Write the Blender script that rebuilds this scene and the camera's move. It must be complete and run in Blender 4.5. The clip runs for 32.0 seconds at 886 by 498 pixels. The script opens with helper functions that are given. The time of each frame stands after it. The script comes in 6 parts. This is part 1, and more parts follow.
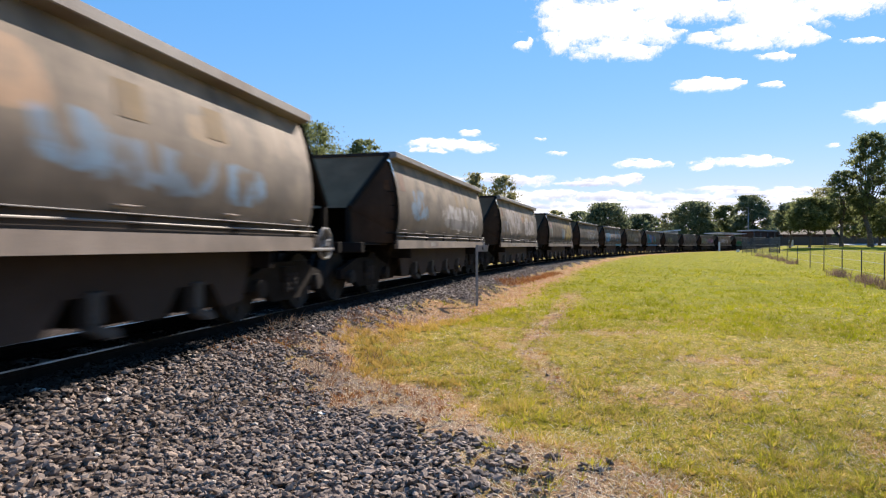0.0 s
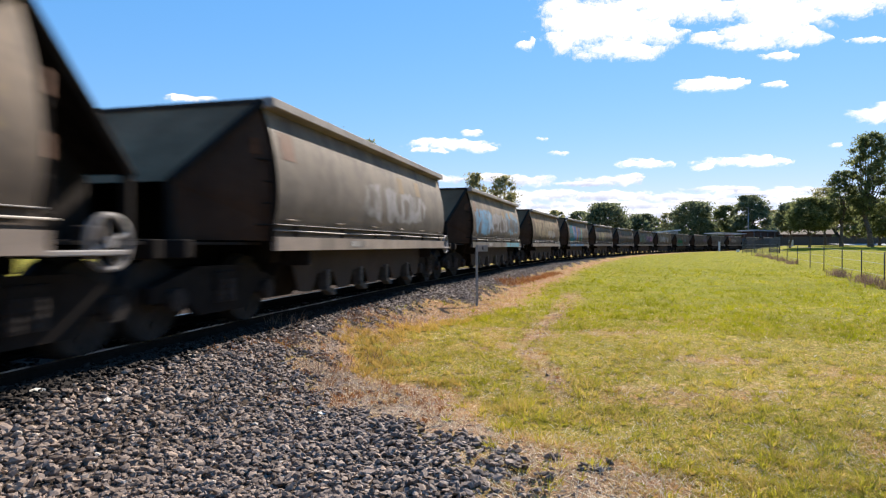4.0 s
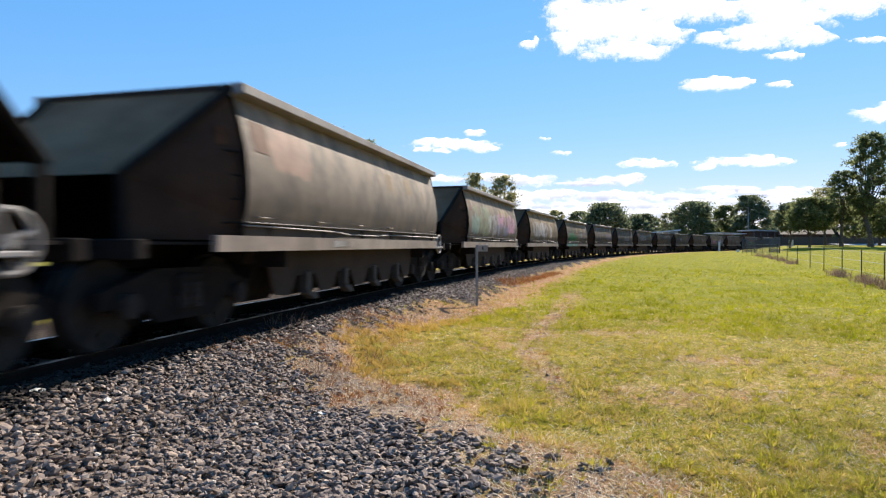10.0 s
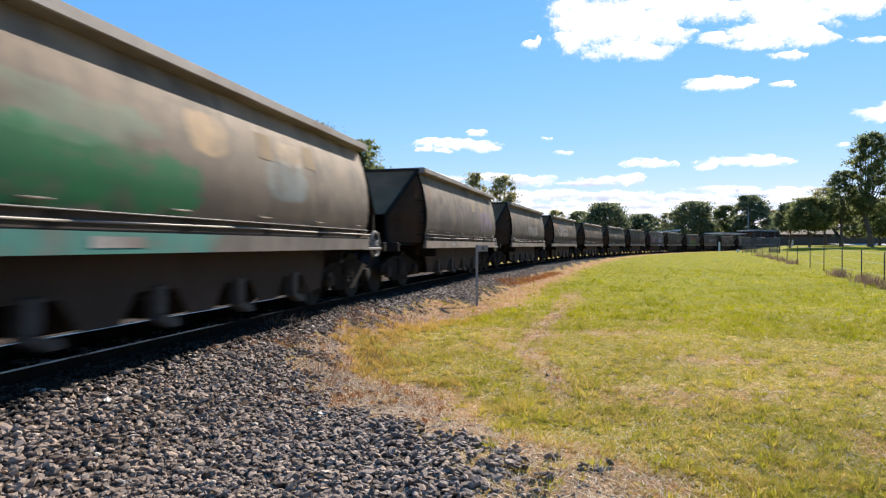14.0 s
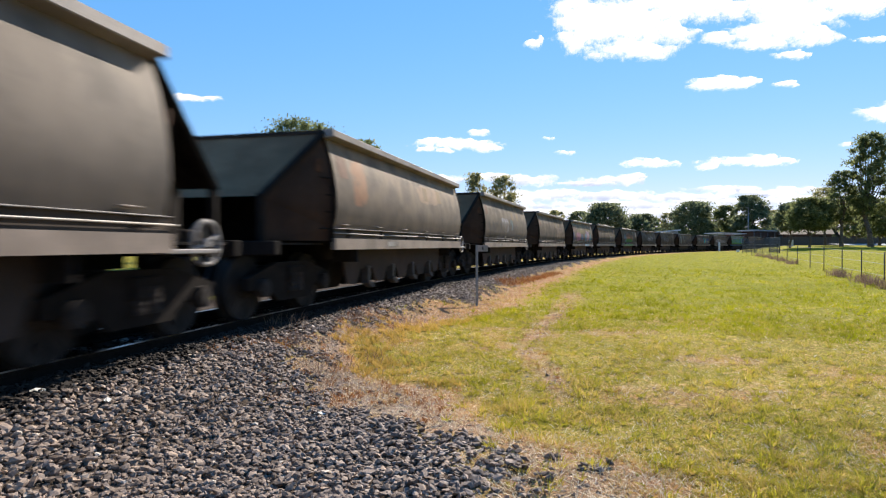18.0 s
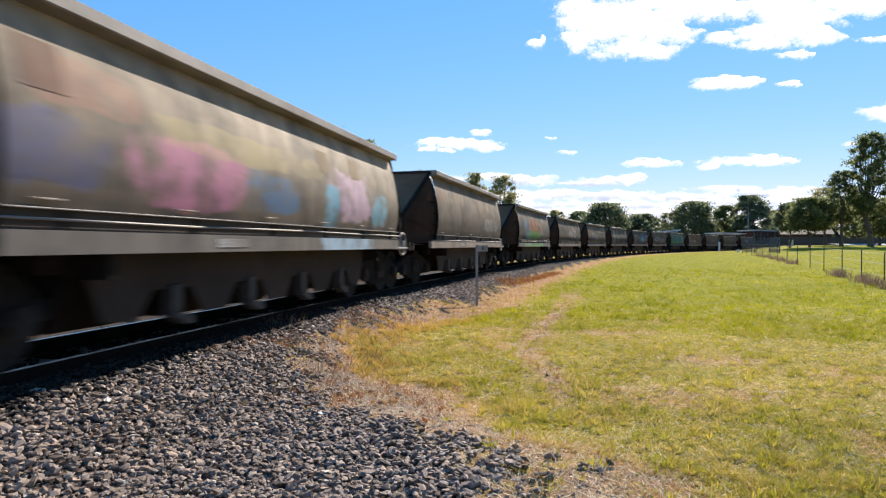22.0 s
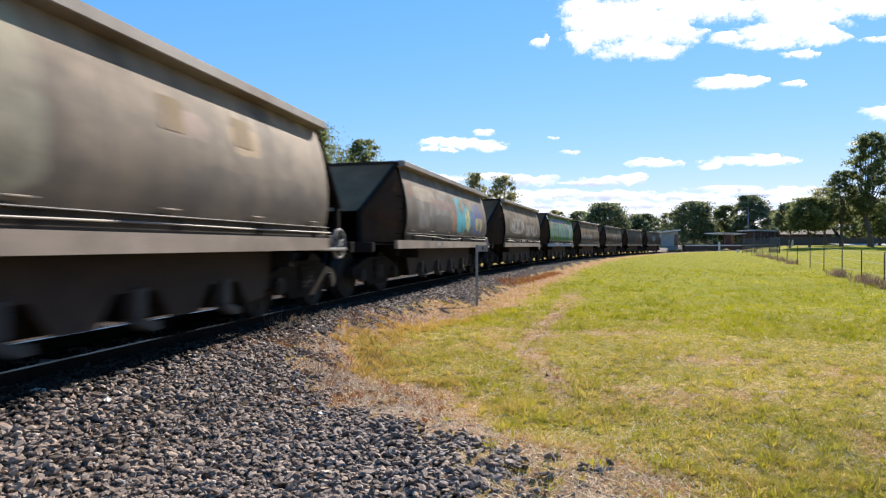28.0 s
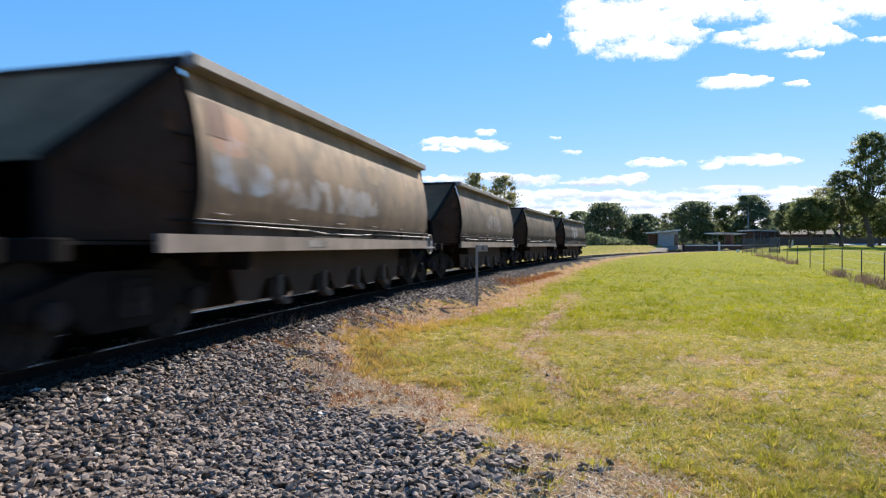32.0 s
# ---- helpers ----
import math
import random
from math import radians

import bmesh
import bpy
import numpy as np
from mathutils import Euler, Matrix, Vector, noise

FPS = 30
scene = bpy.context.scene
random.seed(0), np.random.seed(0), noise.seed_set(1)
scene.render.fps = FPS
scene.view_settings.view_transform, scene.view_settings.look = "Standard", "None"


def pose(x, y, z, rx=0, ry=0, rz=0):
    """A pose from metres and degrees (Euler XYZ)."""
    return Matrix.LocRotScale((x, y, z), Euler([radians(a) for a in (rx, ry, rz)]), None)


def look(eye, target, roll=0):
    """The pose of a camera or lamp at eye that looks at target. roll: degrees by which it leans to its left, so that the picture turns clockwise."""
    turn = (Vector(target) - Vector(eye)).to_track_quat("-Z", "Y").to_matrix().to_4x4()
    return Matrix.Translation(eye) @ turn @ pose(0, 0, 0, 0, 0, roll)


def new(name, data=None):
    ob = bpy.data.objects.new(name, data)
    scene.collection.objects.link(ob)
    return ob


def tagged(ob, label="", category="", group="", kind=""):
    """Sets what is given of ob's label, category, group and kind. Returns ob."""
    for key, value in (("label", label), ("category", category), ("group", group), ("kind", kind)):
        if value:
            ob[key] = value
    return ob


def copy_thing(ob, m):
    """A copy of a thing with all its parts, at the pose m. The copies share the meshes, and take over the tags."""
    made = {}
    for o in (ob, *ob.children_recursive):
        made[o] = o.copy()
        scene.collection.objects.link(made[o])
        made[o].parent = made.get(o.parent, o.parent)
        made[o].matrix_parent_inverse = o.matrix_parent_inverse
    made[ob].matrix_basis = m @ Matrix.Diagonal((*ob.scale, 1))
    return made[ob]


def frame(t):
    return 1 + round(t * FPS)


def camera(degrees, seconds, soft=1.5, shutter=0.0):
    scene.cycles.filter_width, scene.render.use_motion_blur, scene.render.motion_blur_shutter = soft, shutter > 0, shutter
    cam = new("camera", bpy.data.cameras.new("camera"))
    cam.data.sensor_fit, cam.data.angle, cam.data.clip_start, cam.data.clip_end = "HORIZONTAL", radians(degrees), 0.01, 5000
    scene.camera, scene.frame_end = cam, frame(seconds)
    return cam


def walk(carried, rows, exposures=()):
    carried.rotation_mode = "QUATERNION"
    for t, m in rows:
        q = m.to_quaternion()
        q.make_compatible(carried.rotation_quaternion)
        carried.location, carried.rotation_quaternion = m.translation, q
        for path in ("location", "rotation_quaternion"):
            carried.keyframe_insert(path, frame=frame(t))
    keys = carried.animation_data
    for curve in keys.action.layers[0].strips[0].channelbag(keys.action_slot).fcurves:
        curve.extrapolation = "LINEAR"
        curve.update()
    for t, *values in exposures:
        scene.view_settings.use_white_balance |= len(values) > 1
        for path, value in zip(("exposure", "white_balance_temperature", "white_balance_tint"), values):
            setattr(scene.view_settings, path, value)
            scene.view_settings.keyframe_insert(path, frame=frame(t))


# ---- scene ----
cam = camera(73.49, 32.0, soft=1.2, shutter=0.5)
EYE_Z = 0.966
cam_pose = look((0, 0, EYE_Z), (0, 100, EYE_Z - 100 * 6.73 / 1050.16))
walk(cam, [(0.0, cam_pose), (32.0, cam_pose)], exposures=[(0.0, 1.0, 6600, 15), (2.0, 1.0, 6600, 15), (6.0, 1.03, 6550, 12), (25.0, 1.06, 6550, 12), (28.0, 1.06, 6450, 12), (30.0, 1.04, 6300, 11.5), (31.0, 1.04, 6150, 11), (32.0, 1.0, 6150, 11)])

# ---- light ----
SUN_AZ, SUN_EL = radians(27), radians(33)     # azimuth to the right of the view
world = bpy.data.worlds.new("sky")
scene.world = world
world.use_nodes = True
wt = world.node_tree
sky = wt.nodes.new("ShaderNodeTexSky")
sky.sky_type, sky.sun_disc = "NISHITA", False
sky.sun_elevation, sky.sun_rotation = SUN_EL, SUN_AZ
sky.air_density, sky.dust_density, sky.ozone_density = 1.0, 0.0, 3.0
SKY = 0.075
sat = wt.nodes.new("ShaderNodeHueSaturation")
sat.inputs["Saturation"].default_value = 1.15
wt.links.new(sky.outputs[0], sat.inputs["Color"])
split, join = wt.nodes.new("ShaderNodeSeparateColor"), wt.nodes.new("ShaderNodeCombineColor")
wt.links.new(sat.outputs[0], split.inputs[0])
# clear deep-blue air: the pale glow towards the horizon is held back, most in the blue
for k, (before, after, power) in enumerate(((0.07, 0.066, 0.85), (0.165, 0.212, 0.5), (0.40, 0.48, 0.32))):
    scaled, bent, back = (wt.nodes.new("ShaderNodeMath") for _ in range(3))
    scaled.operation, bent.operation, back.operation = "MULTIPLY", "POWER", "MULTIPLY"
    scaled.inputs[1].default_value, bent.inputs[1].default_value, back.inputs[1].default_value = SKY / before, power, after / SKY
    wt.links.new(split.outputs[k], scaled.inputs[0])
    wt.links.new(scaled.outputs[0], bent.inputs[0])
    wt.links.new(bent.outputs[0], back.inputs[0])
    wt.links.new(back.outputs[0], join.inputs[k])
wt.links.new(join.outputs[0], wt.nodes["Background"].inputs[0])
wt.nodes["Background"].inputs[1].default_value = SKY
sun = new("sun", bpy.data.lights.new("sun", "SUN"))
sun.data.energy, sun.data.angle, sun.data.color = 5.0, radians(0.55), (1.0, 0.91, 0.78)
SUN_DIR = Vector((math.sin(SUN_AZ) * math.cos(SUN_EL), math.cos(SUN_AZ) * math.cos(SUN_EL), math.sin(SUN_EL)))
sun.matrix_world = look(SUN_DIR * 200, (0, 0, 0))


# ---- materials ----
def nodes_of(name):
    m = bpy.data.materials.new(name)
    m.use_nodes = True
    nt = m.node_tree
    return m, nt, nt.nodes["Principled BSDF"]


def add(nt, kind, **values):
    n = nt.nodes.new(kind)
    for k, v in values.items():
        n.inputs[k].default_value = v
    return n


def noise_of(nt, vec, scale, detail=5.0, rough=0.6):
    n = add(nt, "ShaderNodeTexNoise", Scale=scale, Detail=detail, Roughness=rough)
    if vec is not None:
        nt.links.new(vec, n.inputs["Vector"])
    return n.outputs["Fac"]


def ramp_of(nt, fac, stops):
    r = nt.nodes.new("ShaderNodeValToRGB")
    e = r.color_ramp.elements
    while len(e) < len(stops):
        e.new(0.5)
    for el, (p, c) in zip(e, stops):
        el.position, el.color = p, (*c, 1) if len(c) == 3 else c
    nt.links.new(fac, r.inputs[0])
    return r.outputs["Color"]


def mix_of(nt, fac, a, b, blend="MIX"):
    m = nt.nodes.new("ShaderNodeMix")
    m.data_type, m.blend_type = "RGBA", blend
    for sock, v in ((m.inputs[0], fac), (m.inputs[6], a), (m.inputs[7], b)):
        if isinstance(v, bpy.types.NodeSocket):
            nt.links.new(v, sock)
        else:
            sock.default_value = v if isinstance(v, (int, float)) else (*v, 1)
    return m.outputs[2]


def math_of(nt, op, a, b=0.0, c=None, clamp=False):
    m = nt.nodes.new("ShaderNodeMath")
    m.operation, m.use_clamp = op, clamp
    for sock, v in zip(m.inputs, (a, b) if c is None else (a, b, c)):
        if isinstance(v, bpy.types.NodeSocket):
            nt.links.new(v, sock)
        else:
            sock.default_value = v
    return m.outputs[0]


def coords(nt, which="Object"):
    return nt.nodes.new("ShaderNodeTexCoord").outputs[which]


def bump_to(nt, bsdf, height, strength=0.3, distance=0.01):
    b = add(nt, "ShaderNodeBump", Strength=strength, Distance=distance)
    nt.links.new(height, b.inputs["Height"])
    nt.links.new(b.outputs[0], bsdf.inputs["Normal"])


def surface(name, dark, light, scale=6.0, rough=0.7, metal=0.0, bump=0.2, dist=0.01, fine=60.0, grime=None, spread=(0.3, 0.7)):
    """A worn surface: two colours mixed by broad noise, fine grain, and grime in patches."""
    m, nt, b = nodes_of(name)
    v = coords(nt)
    c = ramp_of(nt, noise_of(nt, v, scale), [(spread[0], dark), (spread[1], light)])
    grain = noise_of(nt, v, fine, 3.0)
    c = mix_of(nt, 0.35, c, ramp_of(nt, grain, [(0.3, (0.55, 0.55, 0.55)), (0.7, (1.25, 1.25, 1.25))]), "MULTIPLY")
    if grime:
        c = mix_of(nt, ramp_of(nt, noise_of(nt, v, scale * 0.35, 6.0), [(0.48, (0, 0, 0)), (0.72, (1, 1, 1))]), c, grime)
    nt.links.new(c, b.inputs["Base Color"])
    b.inputs["Roughness"].default_value, b.inputs["Metallic"].default_value = rough, metal
    b.inputs["Specular IOR Level"].default_value = 0.5 if metal or rough < 0.3 else 0.5 * (1 - rough) ** 0.5
    if bump:
        bump_to(nt, b, grain, bump, dist)
    return m


M = {
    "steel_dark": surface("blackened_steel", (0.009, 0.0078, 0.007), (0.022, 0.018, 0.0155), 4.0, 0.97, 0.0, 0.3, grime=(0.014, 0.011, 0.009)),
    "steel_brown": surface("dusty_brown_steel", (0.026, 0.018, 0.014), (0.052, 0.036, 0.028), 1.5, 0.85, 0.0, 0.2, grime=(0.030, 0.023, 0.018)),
    # brown of the front end sheet, raised to stand in for grazing sunlight
    "end_brown": surface("grimy_brown_sunlit_end_steel", (0.20, 0.105, 0.055), (0.36, 0.20, 0.11), 0.9, 0.97, 0.0, 0.2, grime=(0.15, 0.08, 0.045)),
    "end_dark": surface("dark_red_brown_end_steel", (0.045, 0.026, 0.017), (0.09, 0.052, 0.034), 1.6, 0.95, 0.0, 0.2, grime=(0.035, 0.021, 0.015)),
    "web": surface("sooty_brown_web_plate", (0.04, 0.03, 0.023), (0.095, 0.07, 0.053), 2.0, 0.8, 0.0, 0.2, grime=(0.03, 0.023, 0.018)),
    "rim": surface("worn_grey_rim", (0.17, 0.148, 0.132), (0.28, 0.248, 0.222), 3.0, 0.6, 0.0, 0.15, grime=(0.14, 0.10, 0.08)),
    "sill": surface("dusty_sill_paint", (0.17, 0.13, 0.10), (0.36, 0.285, 0.225), 1.3, 0.6, 0.0, 0.15, grime=(0.10, 0.075, 0.058)),
    "bright": surface("bare_worn_steel", (0.10, 0.088, 0.078), (0.24, 0.22, 0.20), 3.0, 0.55, 0.1, 0.1),
    "plate_dull": surface("dull_rusty_plate", (0.045, 0.022, 0.012), (0.085, 0.042, 0.024), 6.0, 0.9, 0.0, 0.1),
    "arm": surface("grey_casting", (0.028, 0.026, 0.024), (0.062, 0.057, 0.053), 6.0, 0.7, 0.0, 0.2),
    "pale": surface("pale_worn_casting", (0.14, 0.128, 0.118), (0.27, 0.25, 0.235), 6.0, 0.6, 0.0, 0.2),
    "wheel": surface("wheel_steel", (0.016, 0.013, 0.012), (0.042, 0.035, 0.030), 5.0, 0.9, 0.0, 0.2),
    "tread": surface("polished_tread", (0.16, 0.155, 0.15), (0.30, 0.29, 0.28), 2.0, 0.28, 1.0, 0.0),
    "railside": surface("rusty_rail", (0.008, 0.006, 0.005), (0.018, 0.013, 0.010), 8.0, 0.97, 0.0, 0.3),
    "concrete": surface("stained_concrete", (0.22, 0.20, 0.18), (0.36, 0.34, 0.31), 3.0, 0.9, 0.0, 0.4, grime=(0.13, 0.10, 0.08)),
    "yellow": surface("faded_yellow_plate", (0.22, 0.158, 0.092), (0.28, 0.20, 0.115), 5.0, 0.85, 0.0, 0.1, grime=(0.22, 0.165, 0.115)),
    "orange": surface("faded_orange_plate", (0.16, 0.095, 0.068), (0.22, 0.132, 0.094), 5.0, 0.85, 0.0, 0.1, grime=(0.20, 0.14, 0.105)),
    "white": surface("weathered_white_paint", (0.62, 0.62, 0.60), (0.82, 0.82, 0.80), 4.0, 0.6, 0.0, 0.1, grime=(0.45, 0.43, 0.4)),
    "black": surface("black_lettering", (0.01, 0.01, 0.01), (0.03, 0.03, 0.03), 4.0, 0.7, 0.0, 0.0),
    "mesh": surface("dull_grey_chain_link", (0.07, 0.068, 0.066), (0.14, 0.136, 0.13), 9.0, 0.8, 0.0, 0.1),
    "galv": surface("dull_galvanised_steel", (0.16, 0.16, 0.16), (0.30, 0.30, 0.30), 9.0, 0.55, 0.4, 0.15),
    "roof": surface("pale_metal_roofing", (0.42, 0.43, 0.44), (0.58, 0.59, 0.60), 2.0, 0.45, 0.2, 0.1),
    "shed_wall": surface("light_grey_cladding", (0.30, 0.295, 0.285), (0.40, 0.395, 0.38), 1.5, 0.7, 0.0, 0.1),
    "brick_dark": surface("dark_brown_brickwork", (0.05, 0.028, 0.02), (0.12, 0.062, 0.04), 5.0, 0.85, 0.0, 0.4),
    "rust_door": surface("red_brown_door_paint", (0.10, 0.04, 0.025), (0.18, 0.075, 0.045), 3.0, 0.7, 0.0, 0.15),
    "glass_dark": surface("dark_window_glass", (0.01, 0.012, 0.014), (0.02, 0.022, 0.025), 2.0, 0.1, 0.0, 0.0),
    "bark": surface("grey_brown_bark", (0.05, 0.04, 0.03), (0.16, 0.13, 0.10), 7.0, 0.95, 0.0, 0.8, 0.03),
    "ballast_pale": surface("pale_brown_gravel", (0.14, 0.11, 0.085), (0.27, 0.22, 0.175), 3.0, 0.95, 0.0, 0.6, 0.03, 40.0),
    "asphalt": surface("pale_worn_asphalt", (0.25, 0.25, 0.25), (0.40, 0.40, 0.39), 1.2, 0.9, 0.0, 0.3),
    "wood_fence": surface("weathered_fence_boards", (0.06, 0.05, 0.045), (0.13, 0.11, 0.095), 3.0, 0.9, 0.0, 0.3),
}


def leafy(name, stops, glow=0.45, clump=0.0):
    """Leaves and blades: light passes through them, each a little different in tone; clump: how many tufts of like colour to a metre."""
    m, nt, b = nodes_of(name)
    geo = nt.nodes.new("ShaderNodeNewGeometry")
    tone = geo.outputs["Random Per Island"]
    if clump:
        near = math_of(nt, "MULTIPLY_ADD", noise_of(nt, geo.outputs["Position"], clump, 2.0), 1.9, -0.45)
        tone = math_of(nt, "ADD", math_of(nt, "MULTIPLY", tone, 0.5), math_of(nt, "MULTIPLY", near, 0.5), clamp=True)
    c = ramp_of(nt, tone, stops)
    big = noise_of(nt, geo.outputs["Position"], 0.35, 3.0)
    c = mix_of(nt, 0.6, c, ramp_of(nt, big, [(0.3, (0.7, 0.72, 0.7)), (0.7, (1.3, 1.25, 1.1))]), "MULTIPLY")
    nt.links.new(c, b.inputs["Base Color"])
    b.inputs["Roughness"].default_value = 0.7
    b.inputs["Specular IOR Level"].default_value = 0.03
    tr = nt.nodes.new("ShaderNodeBsdfTranslucent")
    nt.links.new(c, tr.inputs[0])
    mx = nt.nodes.new("ShaderNodeMixShader")
    mx.inputs[0].default_value = glow
    nt.links.new(b.outputs[0], mx.inputs[1])
    nt.links.new(tr.outputs[0], mx.inputs[2])
    nt.links.new(mx.outputs[0], nt.nodes["Material Output"].inputs[0])
    return m


M["grass"] = leafy("green_grass", [(0.0, (0.14, 0.14, 0.014)), (0.28, (0.31, 0.28, 0.03)), (0.48, (0.48, 0.395, 0.075)), (0.63, (0.60, 0.45, 0.17)), (0.85, (0.60, 0.43, 0.23)), (1.0, (0.82, 0.73, 0.56))], 0.5, 3.2)
M["tuft"] = leafy("lush_green_tuft_grass", [(0.0, (0.15, 0.16, 0.012)), (0.35, (0.32, 0.31, 0.026)), (0.58, (0.50, 0.43, 0.06)), (0.7, (0.50, 0.34, 0.13)), (0.82, (0.66, 0.50, 0.16)), (1.0, (0.85, 0.76, 0.55))], 0.5, 2.0)
M["field_grass"] = leafy("lush_field_grass", [(0.0, (0.12, 0.145, 0.006)), (0.5, (0.30, 0.305, 0.012)), (0.85, (0.46, 0.42, 0.03)), (1.0, (0.56, 0.48, 0.09))], 0.5, 0.9)
M["straw"] = leafy("dry_grass", [(0.0, (0.34, 0.18, 0.07)), (0.45, (0.58, 0.36, 0.13)), (0.8, (0.62, 0.48, 0.24)), (0.93, (0.74, 0.66, 0.48)), (1.0, (0.36, 0.36, 0.06))], 0.4)
M["leaf"] = leafy("tree_leaves", [(0.0, (0.095, 0.115, 0.068)), (0.6, (0.165, 0.19, 0.105)), (1.0, (0.26, 0.28, 0.16))], 0.5)
M["leaf_gum"] = leafy("gum_leaves", [(0.0, (0.15, 0.15, 0.07)), (0.6, (0.26, 0.25, 0.12)), (1.0, (0.38, 0.36, 0.2))], 0.6)
M["leaf_lush"] = leafy("bright_tree_leaves", [(0.0, (0.09, 0.11, 0.05)), (0.6, (0.16, 0.185, 0.082)), (1.0, (0.25, 0.27, 0.12))], 0.6)
M["gold"] = leafy("golden_dry_grass", [(0.0, (0.28, 0.18, 0.05)), (0.4, (0.46, 0.33, 0.08)), (0.75, (0.60, 0.39, 0.13)), (1.0, (0.40, 0.36, 0.06))], 0.45, 2.0)
M["chaff"] = leafy("bleached_straw", [(0.0, (0.50, 0.38, 0.24)), (0.6, (0.68, 0.58, 0.42)), (1.0, (0.84, 0.78, 0.66))], 0.2)
M["rust_weed"] = leafy("rust_red_dry_grass", [(0.0, (0.20, 0.075, 0.03)), (0.6, (0.34, 0.14, 0.055)), (1.0, (0.48, 0.26, 0.11))], 0.3)
M["weed"] = leafy("seedy_brown_weeds", [(0.0, (0.13, 0.085, 0.07)), (0.6, (0.23, 0.155, 0.12)), (1.0, (0.38, 0.28, 0.20))], 0.3)


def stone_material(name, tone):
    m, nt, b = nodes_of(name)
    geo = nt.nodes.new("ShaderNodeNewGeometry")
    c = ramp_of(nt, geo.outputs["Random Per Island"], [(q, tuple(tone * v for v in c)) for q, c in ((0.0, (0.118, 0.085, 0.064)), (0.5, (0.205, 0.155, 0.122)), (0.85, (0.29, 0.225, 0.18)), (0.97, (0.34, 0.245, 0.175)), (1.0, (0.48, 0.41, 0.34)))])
    g = noise_of(nt, geo.outputs["Position"], 90.0, 4.0)
    c = mix_of(nt, 0.6, c, ramp_of(nt, g, [(0.3, (0.6, 0.6, 0.6)), (0.7, (1.3, 1.3, 1.3))]), "MULTIPLY")
    nt.links.new(c, b.inputs["Base Color"])
    b.inputs["Roughness"].default_value = 0.85
    b.inputs["Specular IOR Level"].default_value = 0.25
    bump_to(nt, b, g, 0.5, 0.004)
    return m


M["stone"] = stone_material("crushed_basalt", 1.0)
# coal-dusted copy of the stone, darkened further for shade under the train
M["stone_shaded"] = stone_material("coal_dusted_shaded_basalt", 0.12)


def ground_material():
    """Soil, straw litter and turf by the zone stored in the sheet's attributes, with the shade of small gaps painted
    in.
    """
    m, nt, b = nodes_of("field_soil_and_turf")
    v = coords(nt)
    att = lambda name: add_attr(nt, name)
    n1, n2, n3 = noise_of(nt, v, 0.35, 5.0), noise_of(nt, v, 2.6, 8.0, 0.7), noise_of(nt, v, 34.0, 5.0, 0.7)
    turf = ramp_of(nt, noise_of(nt, v, 11.0, 8.0, 0.8), [(0.32, (0.50, 0.36, 0.21)), (0.42, (0.38, 0.265, 0.11)), (0.48, (0.20, 0.172, 0.035)), (0.55, (0.17, 0.16, 0.024)), (0.63, (0.34, 0.265, 0.07)), (0.74, (0.52, 0.38, 0.20))])
    turf = mix_of(nt, 0.5, turf, ramp_of(nt, n1, [(0.35, (1.0, 0.98, 0.9)), (0.65, (1.5, 1.36, 1.4))]), "MULTIPLY")
    straw = ramp_of(nt, n2, [(0.3, (0.21, 0.10, 0.055)), (0.5, (0.37, 0.20, 0.10)), (0.75, (0.52, 0.355, 0.205))])
    soil = ramp_of(nt, n2, [(0.3, (0.10, 0.077, 0.062)), (0.5, (0.175, 0.137, 0.111)), (0.7, (0.27, 0.218, 0.178))])
    turf = mix_of(nt, math_of(nt, "MULTIPLY", att("lush"), 0.8), turf, ramp_of(nt, noise_of(nt, v, 1.6, 8.0, 0.75), [(0.32, (0.33, 0.25, 0.05)), (0.44, (0.25, 0.235, 0.014)), (0.50, (0.15, 0.165, 0.010)), (0.57, (0.16, 0.175, 0.010)), (0.7, (0.26, 0.24, 0.014))]))
    c = mix_of(nt, att("straw"), turf, straw)
    c = mix_of(nt, att("soil"), c, soil)
    # near-black ground below the gravel stands in for shade between the stones
    c = mix_of(nt, math_of(nt, "MULTIPLY_ADD", att("gravel"), 2.5, -1.4, clamp=True), c, ramp_of(nt, n3, [(0.3, (0.03, 0.023, 0.018)), (0.7, (0.10, 0.077, 0.060))]))
    # fine flecks deepened for shadowed gaps, brightened for lit tips
    c = mix_of(nt, 0.75, c, ramp_of(nt, n3, [(0.34, (0.16, 0.15, 0.14)), (0.5, (0.95, 0.95, 0.95)), (0.66, (1.9, 1.85, 1.8))]), "MULTIPLY")
    nt.links.new(c, b.inputs["Base Color"])
    b.inputs["Roughness"].default_value = 0.95
    b.inputs["Specular IOR Level"].default_value = 0.02
    bump_to(nt, b, n3, 0.7, 0.03)
    return m


def add_attr(nt, name):
    a = nt.nodes.new("ShaderNodeAttribute")
    a.attribute_name = name
    return a.outputs["Fac"]


M["ground"] = ground_material()
M["ballast"] = surface("ballast_bed_grit", (0.02, 0.018, 0.016), (0.07, 0.06, 0.053), 30.0, 0.9, 0.0, 1.0, 0.03, 90.0)


